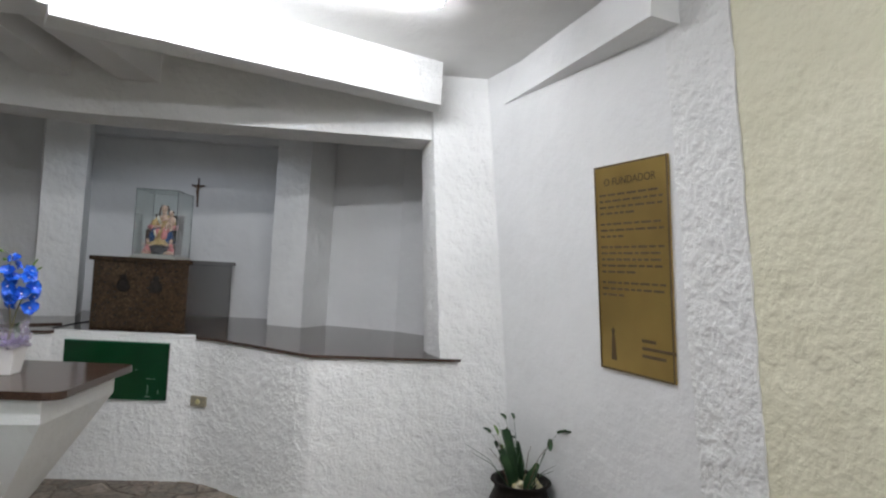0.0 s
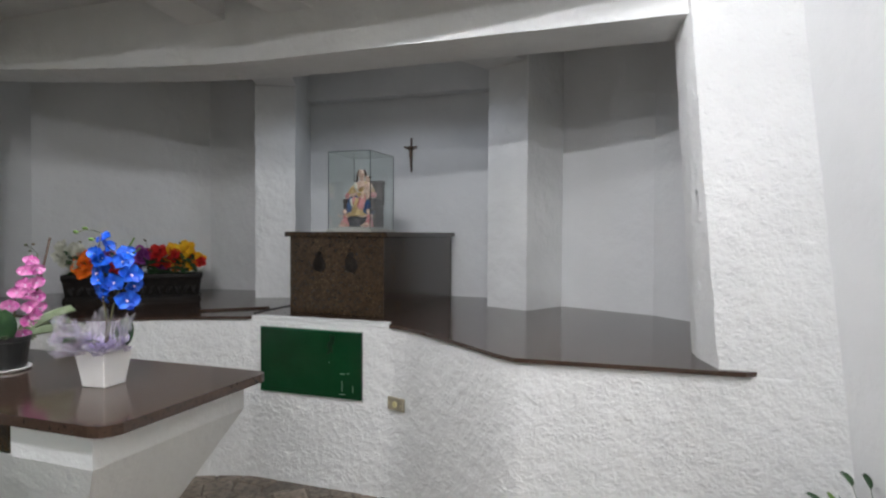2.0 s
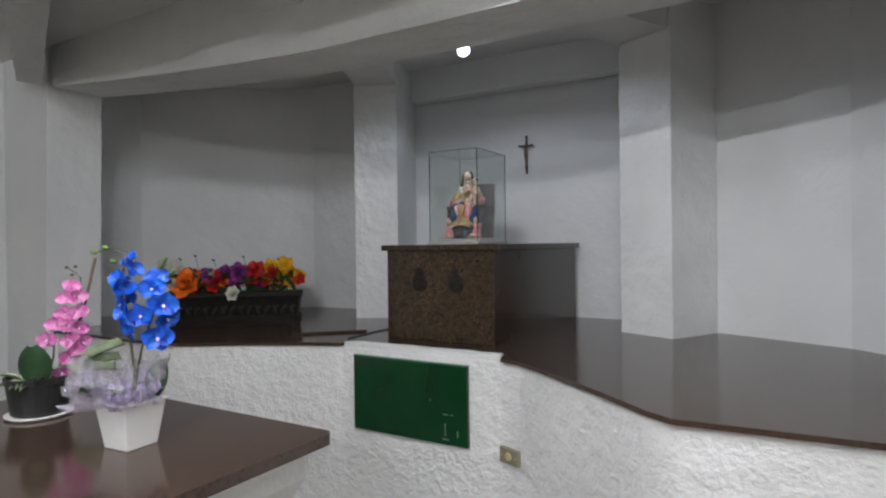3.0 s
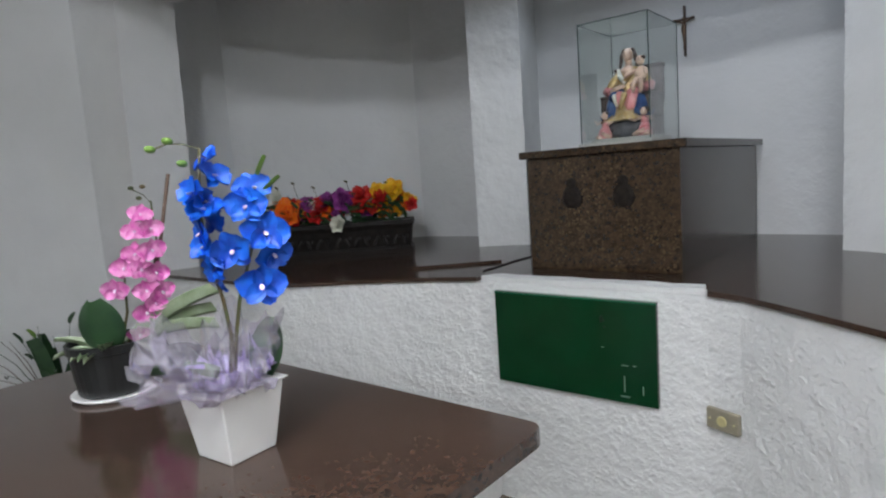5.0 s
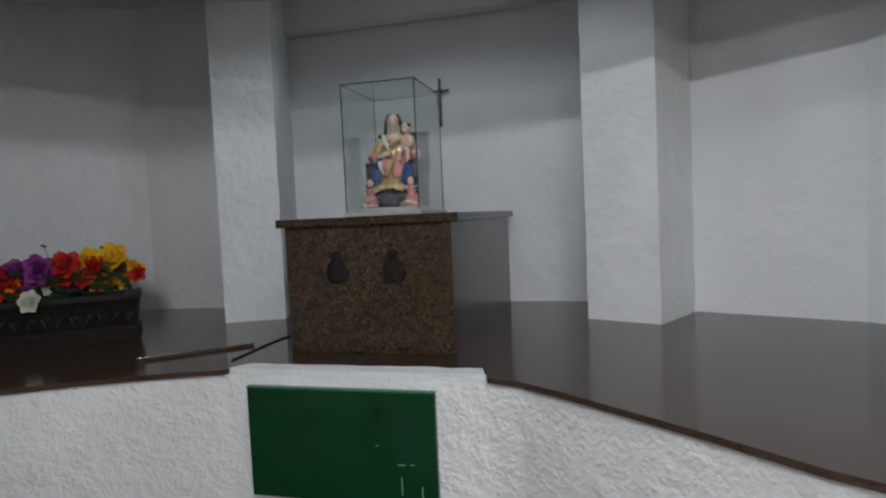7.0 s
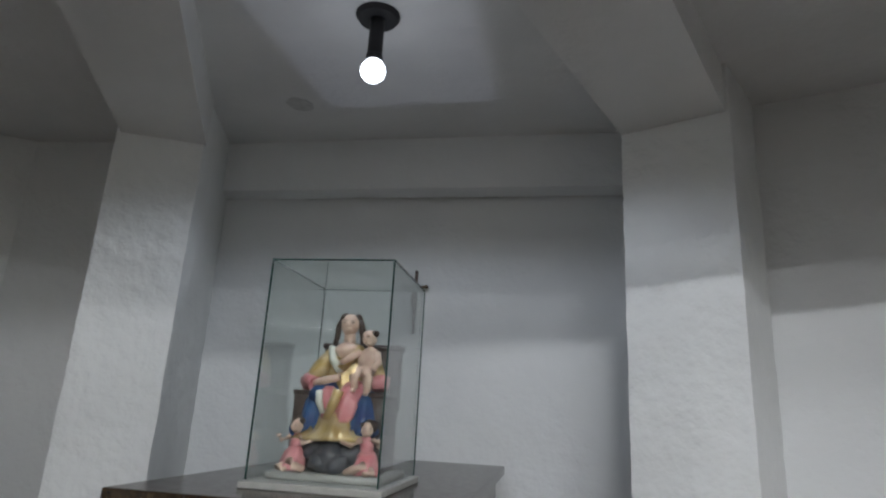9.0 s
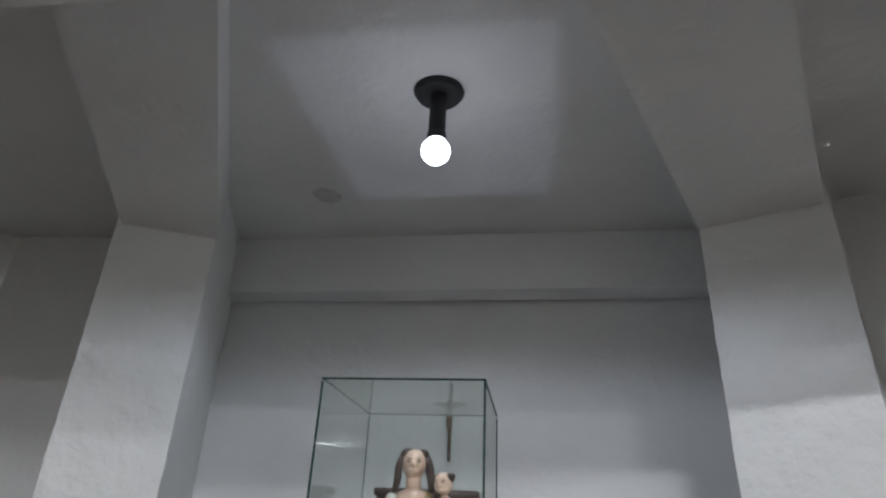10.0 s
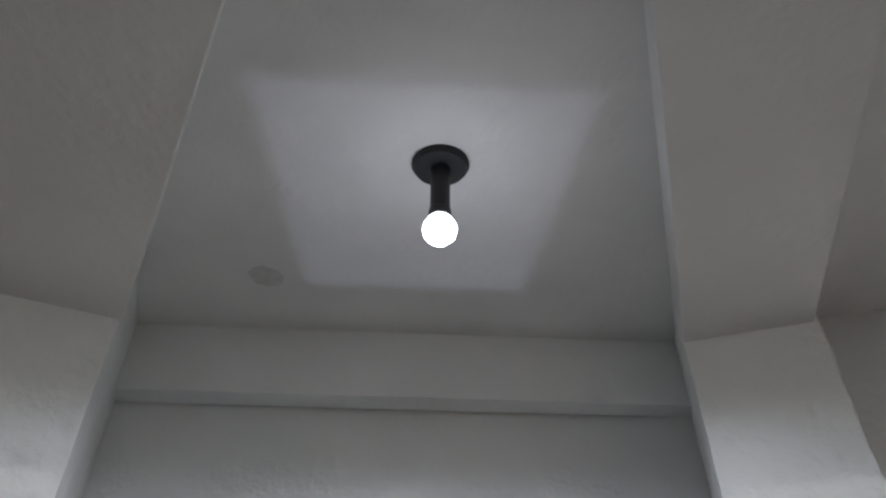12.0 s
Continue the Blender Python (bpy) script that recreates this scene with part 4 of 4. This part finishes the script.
# ---- flowers ----
def orchid_bloom(bm, m, size, mat, pale, rng):
    """A five-petalled flower facing the local +z of m."""
    for k, (a, ln, w) in enumerate(((90, 0.95, 0.80), (10, 1.05, 1.25), (170, 1.05, 1.25), (-50, 0.9, 0.80), (-130, 0.9, 0.80))):
        q = m @ pose(0, 0, 0.001 * k, 0, rng.uniform(-24, 2), a + rng.uniform(-8, 8))
        petal(bm, q, size * ln, size * w, rng.uniform(0.2, 0.5), rng.uniform(-0.25, 0.15), 0)
    for a in (-90, -70, -110):
        petal(bm, m @ pose(0, 0, 0.004, 0, -40, a), size * 0.30, size * 0.2, 0.5, 0.3, 1, 3, 2)
    blob(bm, m @ Vector((0, 0, size * 0.14)), (size * 0.05,) * 3, 1, seg=6, rings=4)


def broad_leaf(bm, base, d, length, width, lift=0.6, curl=-0.35):
    d = Vector(d).normalized()
    yaw = math.degrees(math.atan2(d.y, d.x))
    petal(bm, Matrix.Translation(base) @ pose(0, 0, 0, 0, -math.degrees(lift), yaw), length, width, 0.35, curl, 0, 6, 4)


def bud(bm, c, r):
    blob(bm, c, (r, r, r * 1.5), 0, (30, 10, 0), 8, 6)


def blooms(plant, stem, faces, right, towards, mat, pale, seed):
    """Flowers along a stem; stem: (across, up) points; faces: (across, up, depth, size, turn, lift) of each flower."""
    rng = random.Random(seed)
    right, towards = Vector((*right, 0)), Vector((*towards, 0))
    part("stem", sweep(bmesh.new(), [right * u + Vector((0, 0, z)) for u, z in stem], 0.0038, 6, 0.002), M_STEM, plant, smooth=True)
    for u, z, depth, size, turn, lift in faces:
        d = Matrix.Rotation(radians(turn), 3, "Z") @ towards + Vector((0, 0, lift))
        q = d.normalized().to_track_quat("Z", "Y").to_matrix().to_4x4()
        bm = bmesh.new()
        at = right * u + towards * depth + Vector((0, 0, z - 0.008))
        orchid_bloom(bm, Matrix.Translation(at) @ q @ pose(0, 0, 0, 0, 0, rng.uniform(-14, 14)), size, mat, pale, rng)
        part("bloom", bm, (mat, pale), plant)


def crumpled(seed, rings, n=72, shift=(0, 0)):
    """A skirt of crumpled film round a pot: rings of radius, height, crumple and sideways shift."""
    rng = random.Random(seed)
    bm = bmesh.new()
    rows = []
    for r, z, amp, slide in rings:
        row = []
        for i in range(n):
            a = 2 * math.pi * i / n
            fold = 0.17 * math.sin(3 * a + seed) + 0.10 * math.sin(8 * a + 2 * seed)
            rr = r * (1 + fold) + amp * rng.uniform(-1, 1)
            row.append(bm.verts.new((rr * math.cos(a) + slide * shift[0], rr * math.sin(a) + slide * shift[1],
                                     z + 0.16 * r * math.sin(5 * a + seed) * (slide + 0.2) + amp * rng.uniform(-1.1, 1.1))))
        rows.append(row)
    for a, b in zip(rows, rows[1:]):
        for i in range(n):
            bm.faces.new((a[i], a[(i + 1) % n], b[(i + 1) % n], b[i]))
    return bm


# blue orchid in a white pot
blue = thing("blue_orchid", 0.178, -1.584, TZ, "blue artificial orchid in a square white pot with purple cellophane", "plant")
bm = bmesh.new()


def square(h):
    m = Matrix.Rotation(radians(4), 2)
    return [tuple(m @ Vector(p)) for p in ((-h, -h), (h, -h), (h, h), (-h, h))]


prism(bm, square(0.045), 0.0, 0.116, square(0.061))
bevel(bm, 0.0025, 2)
prism(bm, square(0.062), 0.1162, 0.121, square(0.068))
part("pot", bm, M_WHITE_POT, blue, "tapered square white plastic pot")
B_RIGHT, B_TO = (0.472, 0.882), (0.882, -0.472)
part("wrapper", crumpled(3, ((0.040, 0.108, 0.003, 0.0), (0.060, 0.128, 0.007, 0.1), (0.078, 0.146, 0.011, 0.3), (0.092, 0.168, 0.014, 0.6), (0.100, 0.190, 0.016, 0.9), (0.104, 0.214, 0.018, 1.1)), shift=(-0.010, -0.020)), M_CELLO, blue, "crinkled purple and clear cellophane")
part("wrapper", crumpled(8, ((0.036, 0.112, 0.003, 0.0), (0.058, 0.120, 0.007, 0.2), (0.080, 0.128, 0.011, 0.5), (0.096, 0.136, 0.014, 0.9), (0.104, 0.142, 0.016, 1.2)), shift=(-0.012, -0.024)), M_CELLO, blue, "crinkled purple and clear cellophane")
part("wrapper", crumpled(5, ((0.030, 0.112, 0.003, 0.0), (0.046, 0.126, 0.008, 0.0), (0.060, 0.142, 0.012, 0.2), (0.066, 0.154, 0.014, 0.3))), M_TISSUE, blue, "crumpled lilac tissue")
# the narrow spray is seen from its side, the wide one from its face
blooms(blue, [(0.0, 0.10), (0.010, 0.20), (0.004, 0.26), (-0.008, 0.32), (-0.016, 0.40), (-0.012, 0.46), (-0.006, 0.510)],
       [(0.004, 0.500, 0.0, 0.030, -60, 0.9), (0.006, 0.472, 0.010, 0.031, 50, 0.5), (-0.020, 0.446, 0.008, 0.031, -70, 0.5), (-0.006, 0.418, 0.014, 0.032, -40, 0.9),
        (-0.014, 0.384, 0.010, 0.032, -75, -0.1), (-0.004, 0.345, 0.006, 0.031, -80, -0.3), (0.006, 0.308, 0.004, 0.031, -75, -0.4), (-0.012, 0.362, 0.016, 0.030, -50, 0.2), (0.000, 0.326, 0.012, 0.028, -55, -0.2), (-0.006, 0.400, -0.006, 0.030, 120, 0.2), (-0.012, 0.432, 0.004, 0.030, 60, 0.3)], B_RIGHT, B_TO, M_BLUE, M_PALE, 11)
blooms(blue, [(0.004, 0.10), (0.018, 0.20), (0.030, 0.26), (0.050, 0.32), (0.070, 0.38), (0.072, 0.43), (0.068, 0.465)],
       [(0.068, 0.448, 0.012, 0.033, 10, 0.5), (0.054, 0.420, 0.022, 0.035, -15, 0.2), (0.078, 0.376, 0.022, 0.041, 6, 0.05), (0.026, 0.352, 0.024, 0.037, -12, 0.0),
        (0.088, 0.338, 0.006, 0.034, 25, -0.2), (0.064, 0.290, 0.024, 0.041, 0, -0.05)], B_RIGHT, B_TO, M_BLUE, M_PALE, 23)
for u, z, yaw, ln, wd, lift in ((0.062, 0.118, (-0.55, 0.75), 0.105, 0.060, 1.25), (-0.02, 0.130, (-0.5, -0.8), 0.10, 0.045, 0.45)):
    bm = bmesh.new()
    broad_leaf(bm, (u * B_RIGHT[0], u * B_RIGHT[1], z), (*yaw, 0), ln, wd, lift, -0.25)
    part("leaf", bm, M_LEAF, blue)
for u, z in ((-0.078, 0.512), (-0.052, 0.524), (-0.034, 0.488)):
    bm = bmesh.new()
    blob(bm, (u * B_RIGHT[0], u * B_RIGHT[1], z), (0.009, 0.009, 0.006), 0, (0, 10, 60), 10, 7)
    part("bud", bm, M_LEAF2, blue, smooth=True)
part("twig", sweep(bmesh.new(), [(u * B_RIGHT[0], u * B_RIGHT[1], z) for u, z in ((-0.006, 0.510), (-0.030, 0.518), (-0.052, 0.520), (-0.078, 0.510))], 0.0015), M_STEM, blue)
for u, z, lift in ((0.070, 0.462, 1.1), (0.078, 0.435, 0.7)):
    bm = bmesh.new()
    broad_leaf(bm, (u * B_RIGHT[0] + 0.02, u * B_RIGHT[1], z), (0.4, 0.4, 0), 0.034, 0.022, lift, 0)
    part("sepal", bm, M_LEAF2, blue, "fresh green sepal")

# pink orchid in a black pot
pink = thing("pink_orchid", -0.357, -1.556, TZ, "pink artificial orchid in a round black pot with a saucer", "plant")
bm = bmesh.new()
lathe(bm, [(0.0, 0.0), (0.082, 0.0), (0.092, 0.006), (0.094, 0.011), (0.082, 0.008), (0.0, 0.006)], 32)
part("saucer", bm, M_WHITE_POT, pink, "white saucer", smooth=True)
bm = bmesh.new()
lathe(bm, [(0.0, 0.009), (0.072, 0.009), (0.077, 0.014), (0.089, 0.106), (0.093, 0.108), (0.094, 0.126), (0.087, 0.127), (0.084, 0.110), (0.0, 0.106)], 32)
part("pot", bm, M_BLACK_POT, pink, "round black plastic pot")
P_RIGHT, P_TO = (0.319, 0.948), (0.948, -0.319)
blooms(pink, [(0.03, 0.10), (0.075, 0.18), (0.105, 0.26), (0.120, 0.34), (0.118, 0.43)],
       [(0.091, 0.408, 0.010, 0.027, 0, 0.3), (0.106, 0.376, 0.016, 0.029, 12, 0.0), (0.076, 0.372, 0.012, 0.029, -14, 0.1), (0.104, 0.328, 0.018, 0.031, 8, -0.1), (0.072, 0.322, 0.014, 0.029, -20, 0.0),
        (0.106, 0.276, 0.018, 0.031, 15, -0.2), (0.078, 0.286, 0.020, 0.029, 0, -0.1)], P_RIGHT, P_TO, M_PINK, M_PALE, 31)
blooms(pink, [(0.02, 0.10), (0.040, 0.18), (0.044, 0.26), (0.060, 0.30)],
       [(0.047, 0.292, 0.010, 0.031, -25, 0.0), (0.024, 0.246, 0.012, 0.031, -30, -0.2), (0.083, 0.236, 0.018, 0.029, 0, -0.1), (0.114, 0.228, 0.012, 0.031, 25, -0.2),
        (0.078, 0.186, 0.020, 0.031, 0, -0.2), (0.059, 0.140, 0.024, 0.027, -10, -0.5), (0.054, 0.112, 0.030, 0.024, -20, -0.6), (0.096, 0.205, 0.022, 0.028, 15, -0.1)], P_RIGHT, P_TO, M_PINK, M_PALE, 37)
part("stake", sweep(bmesh.new(), [(u * P_RIGHT[0], u * P_RIGHT[1], z) for u, z in ((0.06, 0.10), (0.125, 0.32), (0.162, 0.490))], 0.0045, 6), M_STICK, pink, "thin brown stake")
bm = bmesh.new()
broad_leaf(bm, (0.060, -0.040, 0.105), (0.6, -0.5, 0), 0.130, 0.092, 1.40, -0.12)
part("leaf", bm, M_LEAF, pink)
bm = bmesh.new()
rng = random.Random(4)
for i in range(16):
    a = rng.uniform(0, 6.28)
    broad_leaf(bm, (0.04 * math.cos(a), 0.04 * math.sin(a), 0.10), (math.cos(a), math.sin(a), 0), rng.uniform(0.05, 0.09), 0.024, rng.uniform(0.3, 0.9), -0.5)
for a, ln, lift in ((1.15, 0.20, 0.75), (1.35, 0.18, 0.50), (1.0, 0.17, 0.35)):
    broad_leaf(bm, (0.03, 0.05, 0.105), (math.cos(a), math.sin(a), 0), ln, 0.020, lift, -0.3)
part("foliage", bm, M_PALE_LEAF, pink, "small pale green leaves")
for u, z in ((0.080, 0.462), (0.094, 0.438), (0.104, 0.464)):
    bm = bmesh.new()
    blob(bm, (u * P_RIGHT[0], u * P_RIGHT[1], z), (0.007, 0.007, 0.005), 0, (0, 0, 40), 8, 6)
    part("bud", bm, M_STEM, pink, smooth=True)
part("twig", sweep(bmesh.new(), [(u * P_RIGHT[0], u * P_RIGHT[1], z) for u, z in ((0.118, 0.425), (0.104, 0.445), (0.080, 0.460))], 0.0015), M_STEM, pink)

# planter with mixed flowers
PL_A, PL_B = Vector((-2.07, 0.02)), Vector((-1.36, 0.60))
pl_len = (PL_B - PL_A).length
pl_turn = math.degrees(math.atan2(PL_B.y - PL_A.y, PL_B.x - PL_A.x))
mid = (PL_A + PL_B) / 2
nrm = Vector((-(PL_B - PL_A).y, (PL_B - PL_A).x)).normalized()
planter = thing("flower_planter", mid.x + nrm.x * 0.11, mid.y + nrm.y * 0.11, LEDGE, "carved dark wooden planter full of colourful artificial flowers", "planter", turn=pl_turn)
planter.scale = (1, 1, 1.12)
hl = pl_len / 2
bm = bmesh.new()
for z0, z1, o0, o1 in ((0.0, 0.026, 0.0, 0.0), (0.026, 0.040, -0.004, -0.012), (0.040, 0.135, -0.014, 0.0), (0.135, 0.158, 0.002, 0.010), (0.158, 0.180, 0.010, 0.006)):
    a, b = (hl + o0, 0.11 + o0), (hl + o1, 0.11 + o1)
    prism(bm, [(-a[0], -a[1]), (a[0], -a[1]), (a[0], a[1]), (-a[0], a[1])], z0, z1, [(-b[0], -b[1]), (b[0], -b[1]), (b[0], b[1]), (-b[0], b[1])])
part("trough", bm, M_DARK_WOOD, planter)
for i in range(15):
    x = -hl + 0.05 + i * (2 * hl - 0.1) / 14
    bm = bmesh.new()
    blob(bm, (x, -0.104, 0.072), (0.010, 0.010, 0.030), 0, (0, 25 if i % 2 else -25, 0), 8, 6)
    blob(bm, (x + 0.016, -0.104, 0.090), (0.012, 0.008, 0.012), 0, (0, 0, 0), 8, 6)
    part("carving", bm, M_CARVE, planter, smooth=True)


def ruffled(size, mat, seed, layers=3):
    rng = random.Random(seed)
    bm = bmesh.new()
    for k in range(layers):
        n = 6 - k
        for i in range(n):
            petal(bm, pose(0, 0, 0.004 * k, 0, -12 - 26 * k + rng.uniform(-10, 10), 360 * i / n + 30 * k + rng.uniform(-12, 12)), size * (1 - 0.2 * k), size * 0.95, 0.35, 0.12, 0)
    return bm


rng = random.Random(12)
FLOWERS = [(-0.46, M_WHITE_PETAL, 0.045), (-0.44, M_WHITE_PETAL, 0.04), (-0.39, M_WHITE_PETAL, 0.035), (-0.30, M_ORANGE, 0.085), (-0.25, M_RED, 0.055), (-0.18, M_PURPLE, 0.055), (-0.10, M_RED, 0.06),
           (-0.05, M_PURPLE, 0.05), (0.0, M_RED, 0.05), (0.05, M_PURPLE, 0.06), (0.10, M_WHITE_PETAL, 0.05), (0.14, M_RED, 0.055), (0.16, M_RED, 0.06), (0.22, M_YELLOW, 0.05), (0.27, M_RED, 0.05), (0.30, M_ORANGE, 0.055),
           (0.35, M_YELLOW, 0.065), (0.42, M_YELLOW, 0.06), (0.02, M_WHITE_PETAL, 0.042), (-0.14, M_RED, 0.05), (-0.48, M_WHITE_PETAL, 0.05), (-0.42, M_WHITE_PETAL, 0.05), (-0.35, M_WHITE_PETAL, 0.045), (-0.22, M_PURPLE, 0.05), (0.08, M_RED, 0.05),
           (0.19, M_PURPLE, 0.045), (0.25, M_YELLOW, 0.05), (0.33, M_RED, 0.05), (0.38, M_ORANGE, 0.05), (-0.02, M_RED, 0.055)]
for i, (u, mat, sz) in enumerate(FLOWERS):
    x = u * pl_len / 0.90
    y = rng.uniform(-0.08, 0.02)
    z = rng.uniform(0.22, 0.33)
    sz *= 1.25
    if u < -0.36:
        z += 0.06
    if mat is M_WHITE_PETAL and 0.0 < u < 0.05:
        y, z = -0.135, 0.175
    if mat is M_ORANGE and sz > 0.09:
        y, z = -0.08, 0.235
    fl = part("flower", ruffled(sz, mat, 50 + i), mat, planter)
    fl.matrix_local = pose(x, y, z, rng.uniform(35, 75), rng.uniform(-20, 20), rng.uniform(-25, 25))
SMALL = (M_RED, M_PURPLE, M_RED, M_WHITE_PETAL, M_YELLOW, M_RED, M_PURPLE, M_ORANGE)
for i in range(44):
    u = -0.47 + 0.94 * (i + rng.uniform(0, 0.8)) / 44
    mat = M_WHITE_PETAL if u < -0.34 else (M_YELLOW, M_ORANGE, M_YELLOW, M_RED)[i % 4] if u > 0.28 else SMALL[(i * 5) % 8]
    fl = part("flower", ruffled(rng.uniform(0.030, 0.046), mat, 150 + i), mat, planter)
    fl.matrix_local = pose(u * pl_len / 0.90, rng.uniform(-0.095, -0.02), rng.uniform(0.205, 0.30), rng.uniform(35, 85), rng.uniform(-25, 25), rng.uniform(-30, 30))
bm = bmesh.new()
for i in range(240):
    a = rng.uniform(-0.6, 0.6) - 1.57
    broad_leaf(bm, (rng.uniform(-hl + 0.03, hl - 0.03), rng.uniform(-0.08, 0.08), rng.uniform(0.16, 0.27)), (math.cos(a * 2), math.sin(a), 0), rng.uniform(0.05, 0.10), rng.uniform(0.02, 0.04), rng.uniform(0.1, 1.3), -0.3)
part("foliage", bm, M_LEAF, planter, "dark green artificial leaves")
for i, (u, h) in enumerate(((-0.42, 0.33), (-0.30, 0.34), (-0.2, 0.36), (-0.08, 0.33), (0.12, 0.35), (0.36, 0.33))):
    x = u * pl_len / 0.9
    bm = bmesh.new()
    sweep(bm, [(x, -0.02, 0.19), (x - 0.02, -0.03, 0.30), (x - 0.05, -0.03, h + 0.05)], 0.0018, 5)
    blob(bm, (x - 0.052, -0.03, h + 0.054), (0.014, 0.007, 0.006), 0, (0, 20, 0), 8, 5)
    part("sprig", bm, M_STEM, planter)


# ---- floor plants ----
def floor_plant(x, y, seed, label, scale=1.0):
    p = thing("potted_plant", x, y, 0.0, label, "plant")
    rg = random.Random(seed)
    bm = bmesh.new()
    lathe(bm, [(0.0, 0.0), (0.10, 0.0), (0.15, 0.08), (0.18, 0.20), (0.17, 0.30), (0.145, 0.36), (0.15, 0.385), (0.17, 0.40), (0.165, 0.41), (0.14, 0.40), (0.13, 0.37), (0.0, 0.36)], 28)
    part("pot", bm, M_DARK_WOOD, p, "dark glazed round pot", smooth=True)
    for i in range(26):
        bm = bmesh.new()
        a, r = rg.uniform(0, 6.28), rg.uniform(0, 0.12)
        blob(bm, (r * math.cos(a), r * math.sin(a), 0.37 + rg.uniform(0, 0.02)), (0.022, 0.018, 0.014), 0, (rg.uniform(0, 60), 0, rg.uniform(0, 90)), 7, 5)
        part("pebble", bm, M_YELLOW_STONE, p)
    # a few upright blades, bare twigs and one broad leaf
    for i in range(22):
        a = rg.uniform(0, 6.28)
        h = rg.uniform(0.14, 0.30) * scale
        lean = rg.uniform(0.04, 0.24) * scale
        bx, by = 0.07 * math.cos(a), 0.07 * math.sin(a)
        tip = (bx + lean * math.cos(a), by + lean * math.sin(a), 0.37 + h)
        bm = bmesh.new()
        sweep(bm, [(bx, by, 0.37), ((bx + tip[0]) / 2 - 0.008 * math.cos(a), (by + tip[1]) / 2, 0.38 + h * 0.6), tip], 0.0030, 5, 0.0010)
        if i % 3 == 0:
            broad_leaf(bm, (bx, by, 0.37), (math.cos(a), math.sin(a), 0), h * 0.9, rg.uniform(0.040, 0.065), rg.uniform(1.25, 1.5), -0.12)
        elif i % 3 == 1:
            for k in range(2):
                f = 1 - 0.3 * k
                broad_leaf(bm, (bx + (tip[0] - bx) * f, by + (tip[1] - by) * f, 0.37 + h * f - 0.01), (math.cos(a + 2.1 * k), math.sin(a + 2.1 * k), 0), rg.uniform(0.05, 0.09), rg.uniform(0.016, 0.034), rg.uniform(0.3, 1.2), -0.3)
        part("leafy_stem", bm, (M_LEAF2 if i == 1 else M_STICK if i % 3 == 2 else M_LEAF), p)


M_YELLOW_STONE = material("pale_pebbles", (0.42, 0.36, 0.16), 0.6, second=(0.5, 0.47, 0.36), mix_scale=25)
floor_plant(2.60, -1.0, 3, "leafy green plant in a dark round pot in the corner", 1.15)
floor_plant(-2.62, -0.98, 9, "leafy green plant in a dark round pot by the side wall", 1.4)

# ---- flagstones ----
rng = random.Random(77)


def cut(poly, p, n):
    """The part of a polygon on the side of p that n points away from."""
    res = []
    for a, c in zip(poly, poly[1:] + poly[:1]):
        da, dc = (a - p).dot(n), (c - p).dot(n)
        if da <= 0:
            res.append(a)
        if da * dc < 0:
            res.append(a.lerp(c, da / (da - dc)))
    return res


def inside_room(x, y):
    return y < (0.05 if -0.4 < x < 0.5 else 0.05 - 0.75 * max(0.0, abs(x) - 0.5) if abs(x) < 1.3 else -0.58)


seeds = []
tries = 0
while len(seeds) < 330 and tries < 60000:
    tries += 1
    p = Vector((rng.uniform(-2.7, 2.4), rng.uniform(-2.6, 0.1)))
    gap = rng.choice((0.10, 0.13, 0.20))
    if inside_room(p.x, p.y) and all((p - q).length > 0.5 * (gap + g) for q, g in seeds):
        seeds.append((p, gap))


def stone_outline(p, gap, others):
    joint = rng.uniform(0.004, 0.010)
    poly = [p + Vector((0.21 * math.cos(a * math.pi / 4 + 0.3), 0.21 * math.sin(a * math.pi / 4 + 0.3))) for a in range(8)]
    for q, g in others:
        d = q - p
        if 0 < d.length < 0.45 and len(poly) > 2:
            d2 = d.normalized()
            poly = cut(poly, p + d * gap / (gap + g) - d2 * joint, d2)
    return [(v.x - p.x + rng.uniform(-0.004, 0.004), v.y - p.y + rng.uniform(-0.004, 0.004)) for v in poly]


# the stones behind the walker go on in the same way
rest = []
tries = 0
while len(rest) < 620 and tries < 9000:
    tries += 1
    p = Vector((rng.uniform(-2.9, 4.6), rng.uniform(-7.15, -2.6)))
    gap = rng.choice((0.13, 0.17, 0.22))
    if p.x < 2.45 - (p.y + 0.6) * 0.34 and all((p - q).length > 0.5 * (gap + g) for q, g in rest + seeds):
        rest.append((p, gap))
every = seeds + rest
for p, gap in seeds:
    pts = stone_outline(p, gap, every)
    if len(pts) < 3:
        continue
    bm = bmesh.new()
    prism(bm, pts, -0.004, rng.uniform(0.003, 0.007), [(x * 0.96, y * 0.96) for x, y in pts])
    ob = new("stone", mesh_of("stone", bm, M_STONE))
    ob.parent = floor
    ob.matrix_local = pose(p.x, p.y, 0.0, 0, 0, 0)
bm = bmesh.new()
for p, gap in rest:
    pts = stone_outline(p, gap, every)
    if len(pts) > 2:
        prism(bm, [(p.x + x, p.y + y) for x, y in pts], -0.004, rng.uniform(0.003, 0.007), [(p.x + x * 0.96, p.y + y * 0.96) for x, y in pts])
tagged(part("stones", bm, M_STONE, floor), kind="stuff")
